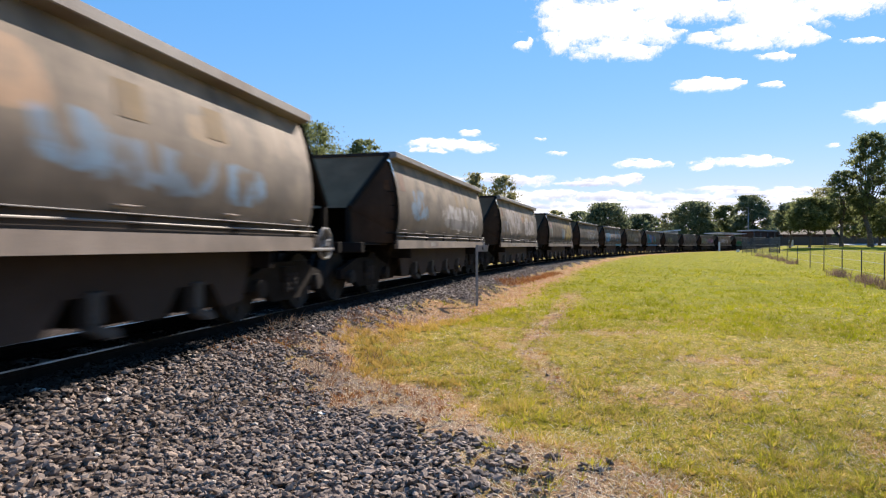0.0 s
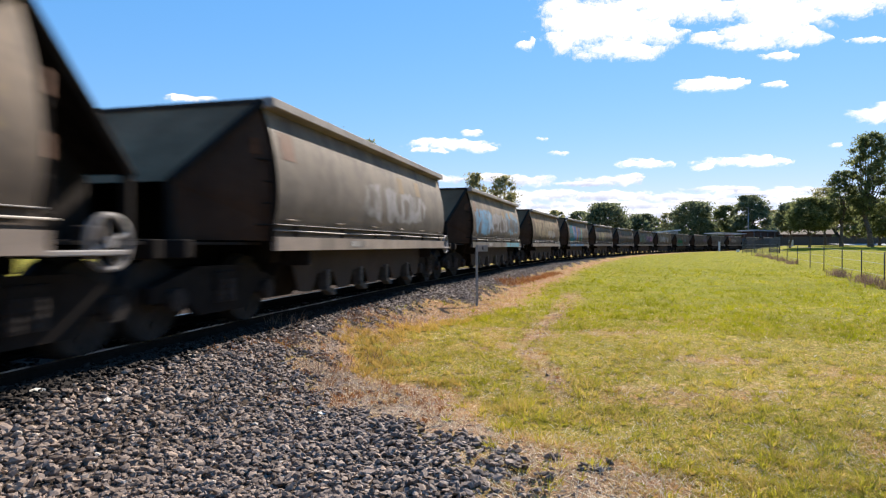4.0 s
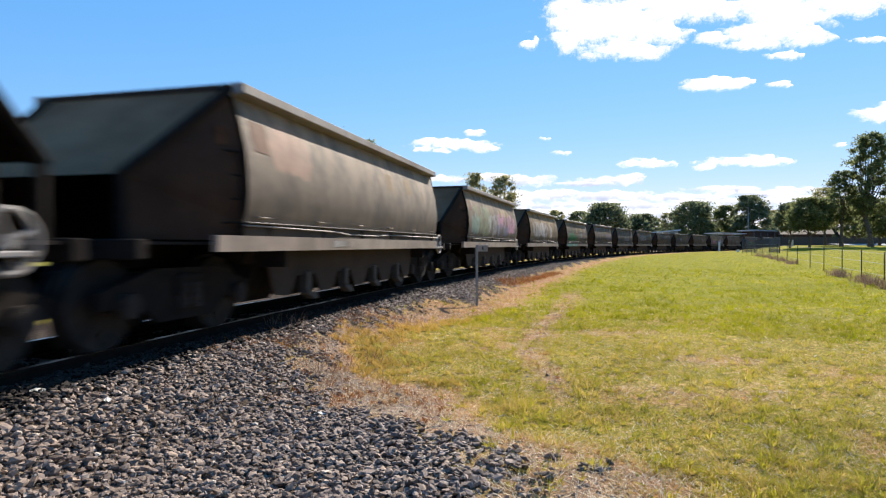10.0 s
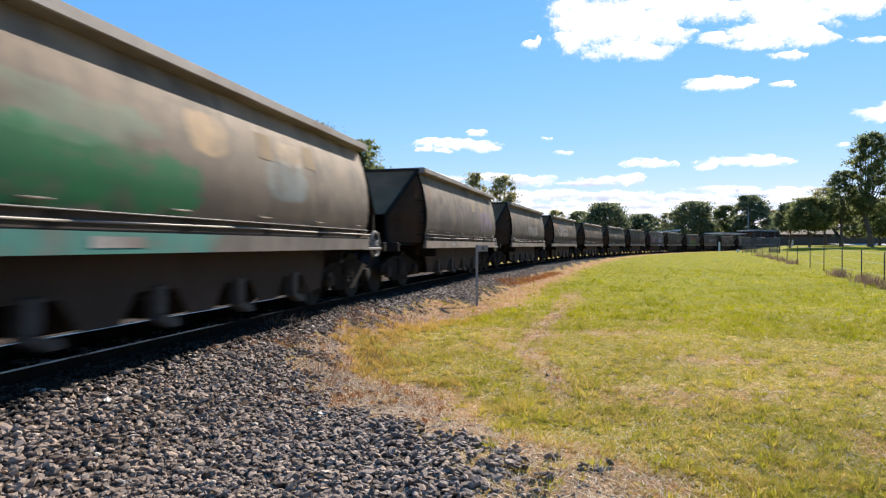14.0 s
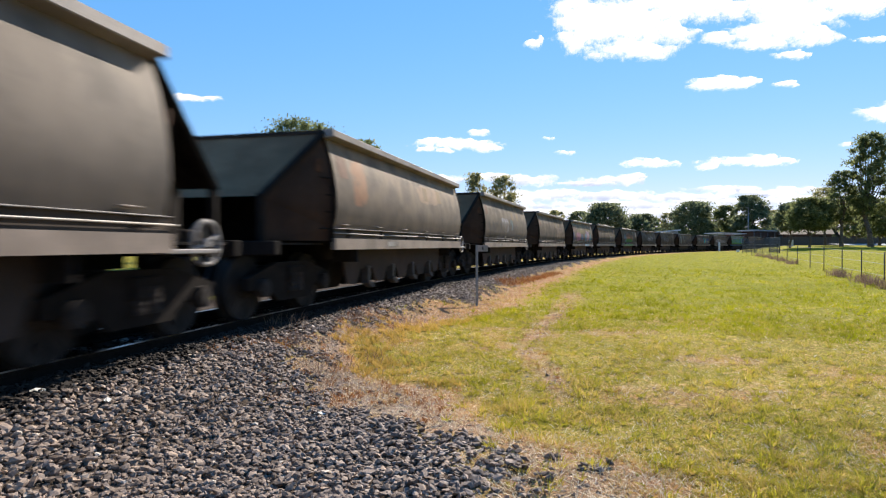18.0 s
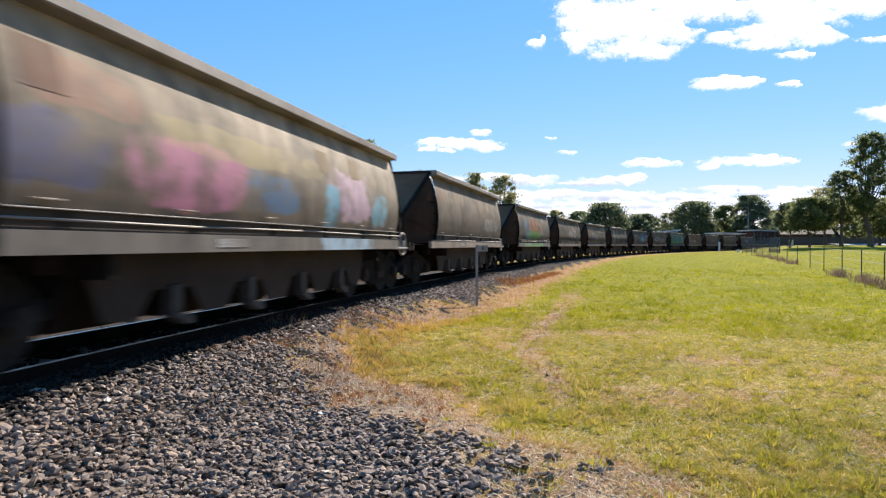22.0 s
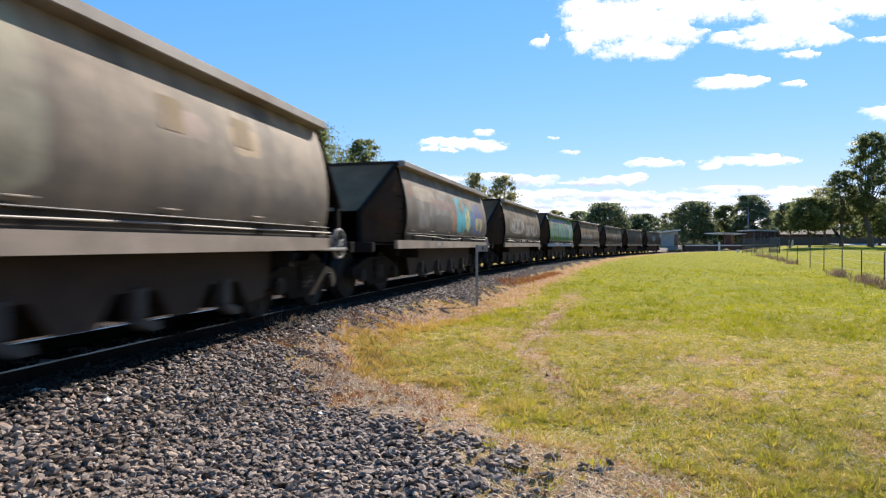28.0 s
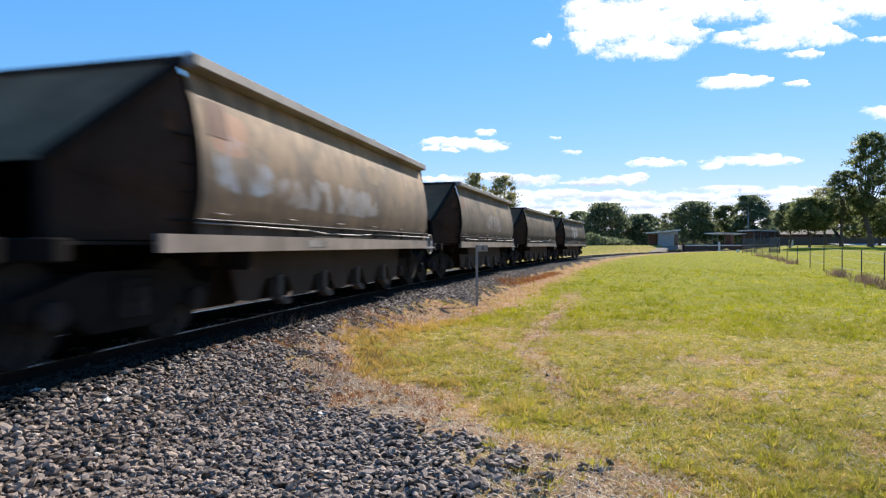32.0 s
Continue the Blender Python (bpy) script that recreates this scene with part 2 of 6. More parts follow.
def cloud_material():
    """Vapour that glows in place of sunlight: white where it is thick, thinning to clear air at its frayed edge,
    blue-grey shade painted along its base.
    """
    m, nt, b = nodes_of("sunlit_cloud")
    nt.nodes.remove(b)
    v = coords(nt)
    e = add(nt, "ShaderNodeEmission", Strength=0.62)
    nt.links.new(mix_of(nt, add_attr(nt, "base"), (1.0, 1.0, 1.0), (0.50, 0.56, 0.72)), e.inputs[0])
    fray = math_of(nt, "MULTIPLY", math_of(nt, "SUBTRACT", noise_of(nt, v, 0.05, 6.0, 0.7), 0.5), 1.5)
    thick = math_of(nt, "ADD", add_attr(nt, "thickness"), fray)
    soft = nt.nodes.new("ShaderNodeMapRange")
    soft.interpolation_type = "SMOOTHSTEP"
    soft.inputs["From Min"].default_value, soft.inputs["From Max"].default_value = 0.06, 1.1
    nt.links.new(thick, soft.inputs["Value"])
    clear, both = nt.nodes.new("ShaderNodeBsdfTransparent"), nt.nodes.new("ShaderNodeMixShader")
    nt.links.new(soft.outputs[0], both.inputs[0])
    nt.links.new(clear.outputs[0], both.inputs[1])
    nt.links.new(e.outputs[0], both.inputs[2])
    nt.links.new(both.outputs[0], nt.nodes["Material Output"].inputs[0])
    return m


M["cloud"] = cloud_material()


# ---- small builders ----
def bm_box(bm, x0, x1, y0, y1, z0, z1, bevel=0.0):
    vs = [bm.verts.new((x, y, z)) for z in (z0, z1) for y in (y0, y1) for x in (x0, x1)]
    fs = [bm.faces.new([vs[i] for i in q]) for q in ((0, 2, 3, 1), (4, 5, 7, 6), (0, 1, 5, 4), (2, 6, 7, 3), (0, 4, 6, 2), (1, 3, 7, 5))]
    if bevel:
        bmesh.ops.bevel(bm, geom=list({e for f in fs for e in f.edges}), offset=bevel, segments=2, affect="EDGES", profile=0.5)
    return bm


def bm_tube(bm, a, b, ra, rb=None, n=8, caps=True):
    rb = ra if rb is None else rb
    a, b = Vector(a), Vector(b)
    q = (b - a).to_track_quat("Z", "Y")
    rings = [[bm.verts.new(p + q @ Vector((r * math.cos(i * math.tau / n), r * math.sin(i * math.tau / n), 0))) for i in range(n)] for p, r in ((a, ra), (b, rb))]
    for i in range(n):
        bm.faces.new((rings[0][i], rings[0][(i + 1) % n], rings[1][(i + 1) % n], rings[1][i])).smooth = n > 7
    if caps:
        bm.faces.new(rings[0][::-1])
        bm.faces.new(rings[1])
    return bm


def bm_prism(bm, outline, lo, hi, axis):
    """A plate: an outline in two coordinates, pushed along axis from lo to hi."""
    def at(u, v, w):
        return {"x": (w, u, v), "y": (u, w, v), "z": (u, v, w)}[axis]
    a = [bm.verts.new(at(u, v, lo)) for u, v in outline]
    b = [bm.verts.new(at(u, v, hi)) for u, v in outline]
    n = len(outline)
    bm.faces.new(a)
    bm.faces.new(b[::-1])
    for i in range(n):
        bm.faces.new((a[i], b[i], b[(i + 1) % n], a[(i + 1) % n]))
    bmesh.ops.recalc_face_normals(bm, faces=bm.faces[:])
    return bm


def bm_sheet(bm, rows, thick=0.0):
    """A sheet from rows of points."""
    vs = [[bm.verts.new(p) for p in r] for r in rows]
    for a, b in zip(vs, vs[1:]):
        for i in range(len(a) - 1):
            bm.faces.new((a[i], a[i + 1], b[i + 1], b[i])).smooth = True
    return bm


def mesh_of(name, bm, material):
    me = bpy.data.meshes.new(name)
    bm.normal_update()
    for e in bm.edges:
        if len(e.link_faces) == 2 and e.calc_face_angle(0.0) > 0.7:
            e.smooth = False
    bm.to_mesh(me)
    bm.free()
    if material:
        me.materials.append(material)
    return me


def part(name, bm, material, parent, label=""):
    me = bm if isinstance(bm, bpy.types.Mesh) else mesh_of(name, bm, material)
    ob = new(name, me)
    ob.parent = parent
    if label:
        tagged(ob, label)
    return ob


def thing(name, label, category, m=None, group="", kind=""):
    ob = new(name)
    ob.empty_display_size = 0.2
    ob.matrix_basis = m or Matrix()
    return tagged(ob, label, category, group, kind)


def raw_mesh(name, verts, faces, material, smooth=False):
    """A mesh from arrays: verts (n,3), faces (m,k)."""
    verts, faces = np.asarray(verts, np.float32), np.asarray(faces, np.int32)
    me = bpy.data.meshes.new(name)
    me.vertices.add(len(verts))
    me.vertices.foreach_set("co", verts.ravel())
    k = faces.shape[1]
    me.loops.add(faces.size)
    me.loops.foreach_set("vertex_index", faces.ravel())
    me.polygons.add(len(faces))
    me.polygons.foreach_set("loop_start", np.arange(0, faces.size, k, dtype=np.int32))
    me.polygons.foreach_set("loop_total", np.full(len(faces), k, np.int32))
    me.polygons.foreach_set("use_smooth", np.full(len(faces), smooth, bool))
    me.update(calc_edges=True)
    me.materials.append(material)
    return me


rng = np.random.default_rng(5)

# ---- the line of the track ----
STEP = 0.25
S = np.arange(-400, 420.01, STEP)
q = np.clip(S, -30, 150)
K = 0.00514933 - 0.293529e-4 * q + 0.14300e-6 * q * q
K = np.where(S < -30, np.clip(1 + (S + 30) / 30, 0, 1) * K, K)
K = np.where(S > 150, np.clip(1 - (S - 150) / 40, 0, 1) * K, K)
i0 = int(np.argmin(abs(S)))
TH = np.cumsum(K) * STEP
TH += 0.192343 - TH[i0]
PX = np.cumsum(np.sin(TH)) * STEP
PY = np.cumsum(np.cos(TH)) * STEP
PX += -4.85244 - PX[i0]
PY -= PY[i0]


def on_track(s, off=0.0, z=0.0):
    """The point at s metres along the track, off metres to the right of its centre line."""
    x, y, th = np.interp(s, S, PX), np.interp(s, S, PY), np.interp(s, S, TH)
    return Vector((x + off * math.cos(th), y - off * math.sin(th), z))


def track_pose(s, off=0.0, z=0.0):
    return Matrix.Translation(on_track(s, off, z)) @ Matrix.Rotation(-float(np.interp(s, S, TH)), 4, "Z")


def side_of_track(x, y):
    """Signed distance from the centre line (right positive) and the place along it, for arrays."""
    x, y = np.atleast_1d(x).astype(float), np.atleast_1d(y).astype(float)
    out, along = np.empty_like(x), np.empty_like(x)
    sx, sy, sth, ss = PX[::4], PY[::4], TH[::4], S[::4]
    for i in range(0, len(x), 4000):
        dx, dy = x[i:i + 4000, None] - sx, y[i:i + 4000, None] - sy
        j = np.argmin(dx * dx + dy * dy, axis=1)
        r = np.arange(len(j))
        out[i:i + 4000] = dx[r, j] * np.cos(sth[j]) - dy[r, j] * np.sin(sth[j])
        along[i:i + 4000] = ss[j]
        far = np.hypot(dx[r, j], dy[r, j])
        out[i:i + 4000] = np.where(far > abs(out[i:i + 4000]) * 1.5 + 3, np.sign(out[i:i + 4000] + 1e-9) * far, out[i:i + 4000])
    return out, along


def ss(a, b, v):
    t = np.clip((np.asarray(v, float) - a) / (b - a), 0, 1)
    return t * t * (3 - 2 * t)


def fence_side(x, y):
    return (x - (16.5 + 0.42 * (y - 24))) * 0.92


LATTICE = np.random.default_rng(21).uniform(-1, 1, (128, 128))


def lattice(x, y):
    i, j = np.floor(x).astype(int), np.floor(y).astype(int)
    u, v = x - i, y - j
    u, v = u * u * (3 - 2 * u), v * v * (3 - 2 * v)
    g = lambda a, b: LATTICE[a % 128, b % 128]
    return (g(i, j) * (1 - u) + g(i + 1, j) * u) * (1 - v) + (g(i, j + 1) * (1 - u) + g(i + 1, j + 1) * u) * v


def wobble(x, y, f=1.0, seed=0.0):
    """Smooth random unevenness from -1 to 1."""
    x, y = np.asarray(x, float) * f * 0.55 + seed * 7.3, np.asarray(y, float) * f * 0.55 + seed * 3.1
    return np.clip(1.15 * lattice(x, y) + 0.55 * lattice(2.1 * x + 9, 2.1 * y + 4), -1, 1)


# cross-section of the ballast: distance from the centre line, height
BED_O = (0.0, 0.45, 0.7, 1.15, 2.3)
BED_Z = (-0.17, -0.16, -0.10, -0.12, -0.50)


def height(x, y, off=None):
    x, y = np.asarray(x, float), np.asarray(y, float)
    d = np.hypot(x, y)
    if off is None:
        off = side_of_track(x.ravel(), y.ravel())[0].reshape(x.shape)
    z = -0.5 + 0.42 * ss(9, 62, d)
    z = z + 1.0 * ss(38, 118, d) * ss(0, 14, fence_side(x, y)) * (off > 0)
    z = z + 1.0 * ss(2.3, 3.6, -off) * ss(75, 92, d)
    z = z + 0.02 * wobble(x, y, 0.9) * (d < 200)
    a = abs(off)
    bed = np.interp(a, BED_O, BED_Z) - 0.05 * (1 - ss(1.05, 1.25, a))
    w = ss(1.6, 2.4, a)
    return np.where(a < 2.45, bed * (1 - w) + z * w, z)


# edges of the gravel and of the turf before the camera: x at y
GRAVEL_Y = (0.0, 3.5, 4.0, 4.5, 4.74, 4.95, 5.19, 5.35, 5.86, 6.55, 8.1, 10.2, 12.5, 14.1)
GRAVEL_X = (1.2, 0.60, 0.50, 0.30, 0.04, -0.33, -0.66, -1.1, -1.42, -1.70, -1.53, -1.2, -0.5, 0.30)
TURF_Y = (0.0, 3.4, 4.16, 4.44, 4.83, 5.19, 6.1, 6.4, 6.72, 7.66, 8.6, 9.87, 11.0, 13.75, 14.1)
TURF_X = (2.9, 1.6, 1.03, 0.84, 0.45, 0.22, 0.0, -0.55, -0.84, -1.18, -1.2, -0.72, 0.0, 1.45, 1.58)


def zones(x, y):
    """How much gravel, bare soil, straw and turf lies at a place (0 to 1 each)."""
    off, along = side_of_track(x, y)
    n = wobble(x, y, 1.6, 2.0) * 0.3 + wobble(x, y, 4.1, 5.0) * 0.25
    edge = np.where(y < 14.1, x - np.interp(y, GRAVEL_Y, GRAVEL_X), off - 1.88)
    wide = np.where(y < 14.1, np.interp(y, TURF_Y, TURF_X) - np.interp(y, GRAVEL_Y, GRAVEL_X), 1.3)
    gravel = 1 - ss(-0.3, 0.3, edge + 0.45 * n + 0.3 * wobble(x, y, 7.0, 1.0))
    t = edge / wide + n * np.minimum(0.75, 0.4 / wide)
    bare_share = np.interp(y, (0, 4.6, 5.3, 6.8, 9, 11.5, 13, 40), (0.45, 0.5, 0.85, 0.97, 0.85, 0.55, 0.3, 0.2))
    soil = (1 - gravel) * (1 - ss(0.5, 1.05, t)) * bare_share
    straw = (1 - ss(0.8, 1.3, t)) * (1 - gravel)
    path = np.exp(-((x - np.interp(y, (5.6, 7.5, 9.3, 12.8, 21.0), (1.15, 1.15, 1.34, 2.5, 4.9)) - 0.05 * np.sin(2.1 * y)) / (0.09 + 0.010 * y)) ** 2) * (0.95 + 0.5 * wobble(x, y, 5.0, 6.0)) * ss(5, 6.5, y) * (1 - ss(15, 20, y))
    patch = ss(0.35, 0.8, wobble(x, y, 1.3, 9.0) + 0.5 * wobble(x, y, 4.3, 3.0)) * 0.55 * (1 - ss(8, 16, np.hypot(x, y)))
    bare = np.exp(-(((x - 2.85) / 0.72) ** 2 + ((y - 5.85 - 0.12 * np.sin(4 * x)) / 0.2) ** 2)) + np.exp(-(((x - 3.5) / 0.5) ** 2 + ((y - 7.6) / 0.25) ** 2))
    path = np.clip(np.maximum(path, bare * (0.9 + 0.5 * wobble(x, y, 6.0, 7.0))), 0, 1)
    soil = np.maximum(soil, path * 0.3)
    straw = np.maximum(straw, np.maximum(patch, path))
    left = off < 0
    gravel = np.where(left, 1 - ss(0, 1, (-off - np.interp(y, (25, 45), (4.5, 1.9))) / np.interp(y, (25, 45), (1.5, 0.5))), gravel)
    soil, straw = np.where(left, 0.05, soil), np.where(left, 0.12, straw)
    return gravel, soil, straw, off, along


# ---- ground ----
def build_ground():
    rad = np.concatenate([np.linspace(0.0, 12, 70), np.geomspace(12.3, 130, 80), np.geomspace(140, 4200, 22)])
    ang = np.linspace(0, math.tau, 433)[:-1]
    R, A = np.meshgrid(rad, ang, indexing="ij")
    x, y = (R * np.sin(A)).ravel() + 0.3, (R * np.cos(A)).ravel()
    gravel, soil, straw, off, along = zones(x, y)
    z = height(x, y, off)
    n, k = len(rad), len(ang)
    i, j = np.meshgrid(np.arange(n - 1), np.arange(k), indexing="ij")
    f = np.stack([i * k + j, i * k + (j + 1) % k, (i + 1) * k + (j + 1) % k, (i + 1) * k + j], -1).reshape(-1, 4)[:, ::-1]
    me = raw_mesh("ground", np.stack([x, y, z], 1), f, M["ground"], True)
    for name, val in (("straw", straw), ("soil", soil), ("gravel", gravel), ("lush", ss(8, 20, np.hypot(x, y)) * ss(2.5, 4.5, abs(off)))):
        a = me.attributes.new(name, "FLOAT", "POINT")
        a.data.foreach_set("value", val.astype(np.float32))
    tagged(new("ground", me), "grassy field with bare soil and straw beside the track", "ground", kind="structure")


build_ground()


def sweep(name, profile, s0, s1, step, material, closed=True, parent=None):
    """A profile of (offset, height) drawn along the track."""
    st = np.arange(s0, s1 + 0.01, step)
    pts = np.array([[on_track(s, o, z) for o, z in profile] for s in st])
    n, k = len(st), len(profile)
    i, j = np.meshgrid(np.arange(n - 1), np.arange(k if closed else k - 1), indexing="ij")
    f = np.stack([i * k + j, (i + 1) * k + j, (i + 1) * k + (j + 1) % k, i * k + (j + 1) % k], -1).reshape(-1, 4)
    me = raw_mesh(name, pts.reshape(-1, 3), f, material)
    ob = new(name, me)
    if parent:
        ob.parent = parent
    return ob


# ---- track ----
track = thing("track", "narrow-gauge railway track curving away on grey ballast", "railway track", kind="structure")
bed = sweep("ballast_bed", [(-1.45, -0.45), (-1.2, -0.16)] + [(-o, z - 0.015) for o, z in zip(BED_O[3:0:-1], BED_Z[3:0:-1])] + [(o, z - 0.015) for o, z in zip(BED_O[:4], BED_Z[:4])] + [(1.2, -0.16), (1.45, -0.45)], -380, 400, 2.0, M["ballast"], False)
tagged(bed, "dark crushed-stone ballast bed under the rails", "ballast", kind="structure")
RAIL = [(-0.06, -0.15), (0.06, -0.15), (0.06, -0.135), (0.009, -0.115), (0.009, -0.04), (0.034, -0.03), (0.034, -0.004), (0.028, -0.002), (-0.028, -0.002), (-0.034, -0.004), (-0.034, -0.03), (-0.009, -0.04), (-0.009, -0.115), (-0.06, -0.135)]
for sgn in (-1, 1):
    c = sgn * (1.067 / 2 + 0.034)
    rail = sweep("rail", [(c + o, z) for o, z in RAIL], -380, 400, 1.0, M["railside"], True, track)
    head = sweep("rail_head", [(c - 0.027, -0.002), (c + 0.027, -0.002), (c + 0.027, 0.0), (c - 0.027, 0.0)], -380, 400, 1.0, M["tread"], True, rail)
    tagged(head, "bright polished running surface")
bm = bmesh.new()
bm_box(bm, -1.05, 1.05, -0.11, 0.11, -0.34, -0.152, 0.012)
sleeper_mesh = mesh_of("sleeper", bm, M["concrete"])
for n in range(300):
    part("sleeper", sleeper_mesh, None, track).matrix_basis = track_pose(-14 + 0.66 * n)


# ---- hopper wagons ----
PITCH, HALF = 11.2268, 3.962        # coupled length, half length of the hopper body
RIM_X, RIM_Z = 1.373, 2.69
PROFILE = ((2.57, 1.215), (2.45, 1.255), (2.25, 1.32), (2.0, 1.375), (1.75, 1.408), (1.55, 1.415), (1.38, 1.40), (1.27, 1.375), (1.215, 1.36))


def side_x(z):
    zs, xs = zip(*PROFILE[::-1])
    return float(np.interp(z, zs, xs))


def wagon_paint(name, tone, marks, seed):
    """Dusty bronze-grey hopper paint with welds, streaks, coal dust, shade painted into the lower side and sprayed
    shapes.
    marks: (y, z, half length, half height, colour, strength, letters)."""
    m, nt, b = nodes_of(name)
    v = coords(nt)
    off = add(nt, "ShaderNodeVectorMath")
    off.operation = "ADD"
    off.inputs[1].default_value = (seed * 3.7, seed * 5.1, seed * 1.3)
    nt.links.new(v, off.inputs[0])
    p = off.outputs[0]
    sep = nt.nodes.new("ShaderNodeSeparateXYZ")
    nt.links.new(v, sep.inputs[0])
    base = ramp_of(nt, noise_of(nt, p, 0.9, 5.0), [(0.3, tuple(0.78 * c for c in tone)), (0.7, tuple(1.15 * c for c in tone))])
    st = add(nt, "ShaderNodeMapping")
    st.inputs["Scale"].default_value = (1.0, 5.0, 0.35)
    nt.links.new(p, st.inputs[0])
    streak = noise_of(nt, st.outputs[0], 1.6, 5.0)
    c = mix_of(nt, 0.55, base, ramp_of(nt, streak, [(0.3, (0.62, 0.6, 0.58)), (0.7, (1.2, 1.2, 1.2))]), "MULTIPLY")
    warp = noise_of(nt, p, 2.6, 3.0)
    # sprayed shapes
    strokes_v = add(nt, "ShaderNodeMapping")
    strokes_v.inputs["Scale"].default_value = (0.0, 1.0, 0.75)
    nt.links.new(p, strokes_v.inputs[0])
    bent = add(nt, "ShaderNodeVectorMath")
    bent.operation = "MULTIPLY_ADD"
    wild = add(nt, "ShaderNodeTexNoise", Scale=1.7, Detail=3.0)
    nt.links.new(strokes_v.outputs[0], wild.inputs["Vector"])
    nt.links.new(wild.outputs["Color"], bent.inputs[0])
    bent.inputs[1].default_value = (0.0, 0.7, 0.7)
    nt.links.new(strokes_v.outputs[0], bent.inputs[2])
    vor = add(nt, "ShaderNodeTexVoronoi", Scale=2.1, Randomness=0.9)
    vor.feature = "DISTANCE_TO_EDGE"
    nt.links.new(bent.outputs[0], vor.inputs["Vector"])
    strokes = ramp_of(nt, vor.outputs["Distance"], [(0.09, (1, 1, 1)), (0.20, (0.0, 0.0, 0.0))])
    fill = ramp_of(nt, noise_of(nt, strokes_v.outputs[0], 1.9, 3.0, 0.5), [(0.40, (0.1, 0.1, 0.1)), (0.49, (1, 1, 1))])
    dust = ramp_of(nt, noise_of(nt, p, 1.7, 6.0), [(0.46, (0, 0, 0)), (0.74, (0.7, 0.7, 0.7))])
    c = mix_of(nt, dust, c, (0.055, 0.047, 0.041))
    # streaky coal dust deepened downwards to stand in for shade on the lower side
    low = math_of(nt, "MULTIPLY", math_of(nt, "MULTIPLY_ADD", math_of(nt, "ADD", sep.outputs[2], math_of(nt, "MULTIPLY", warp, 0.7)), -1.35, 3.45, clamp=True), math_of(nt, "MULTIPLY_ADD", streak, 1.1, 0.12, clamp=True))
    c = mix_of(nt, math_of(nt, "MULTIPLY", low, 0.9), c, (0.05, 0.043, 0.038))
    worn = ramp_of(nt, noise_of(nt, p, 3.2, 6.0, 0.65), [(0.36, (0.3, 0.3, 0.3)), (0.52, (1, 1, 1))])
    rough_edge = noise_of(nt, p, 2.8, 6.0, 0.62)
    for y, z, ry, rz, col, amount, letters in marks:
        a = math_of(nt, "DIVIDE", math_of(nt, "SUBTRACT", sep.outputs[1], y), ry)
        d = math_of(nt, "DIVIDE", math_of(nt, "SUBTRACT", sep.outputs[2], z), rz)
        a2, d2 = math_of(nt, "POWER", math_of(nt, "ABSOLUTE", a), 4.0), math_of(nt, "POWER", math_of(nt, "ABSOLUTE", d), 3.0)
        r = math_of(nt, "ADD", math_of(nt, "ADD", a2, d2), math_of(nt, "MULTIPLY", math_of(nt, "SUBTRACT", rough_edge, 0.5), 3.6))
        mask = math_of(nt, "MULTIPLY", math_of(nt, "MULTIPLY_ADD", r, -2.0, 2.5, clamp=True), amount, clamp=True)
        mask = math_of(nt, "MULTIPLY", mask, worn)
        if letters:
            mask = math_of(nt, "MULTIPLY", mask, strokes if letters == 1 else fill)
        c = mix_of(nt, mask, c, col)
    c = mix_of(nt, math_of(nt, "MULTIPLY", dust, 0.45), c, (0.06, 0.05, 0.043))
    weld = math_of(nt, "ABSOLUTE", math_of(nt, "SUBTRACT", math_of(nt, "FRACT", math_of(nt, "DIVIDE", math_of(nt, "ADD", sep.outputs[1], 4.0), 1.99)), 0.5))
    weldm = math_of(nt, "GREATER_THAN", weld, 0.493)
    c = mix_of(nt, math_of(nt, "MULTIPLY", weldm, 0.35), c, (0.06, 0.05, 0.045))
    nt.links.new(c, b.inputs["Base Color"])
    b.inputs["Roughness"].default_value = 0.72
    b.inputs["Specular IOR Level"].default_value = 0.22
    hgt = math_of(nt, "ADD", math_of(nt, "MULTIPLY", noise_of(nt, p, 1.3, 2.0), 1.0), math_of(nt, "MULTIPLY", weldm, 0.15))
    bump_to(nt, b, hgt, 0.35, 0.03)
    return m


def profile_patch(bm, y0, y1, z0, z1, lift, sgn=1, ny=2):
    zs = sorted({z0, z1, *(z for z, _ in PROFILE if z0 < z < z1)})
    bm_sheet(bm, [[(sgn * (side_x(z) + lift), y0 + (y1 - y0) * i / ny, z) for i in range(ny + 1)] for z in zs])
    return bm


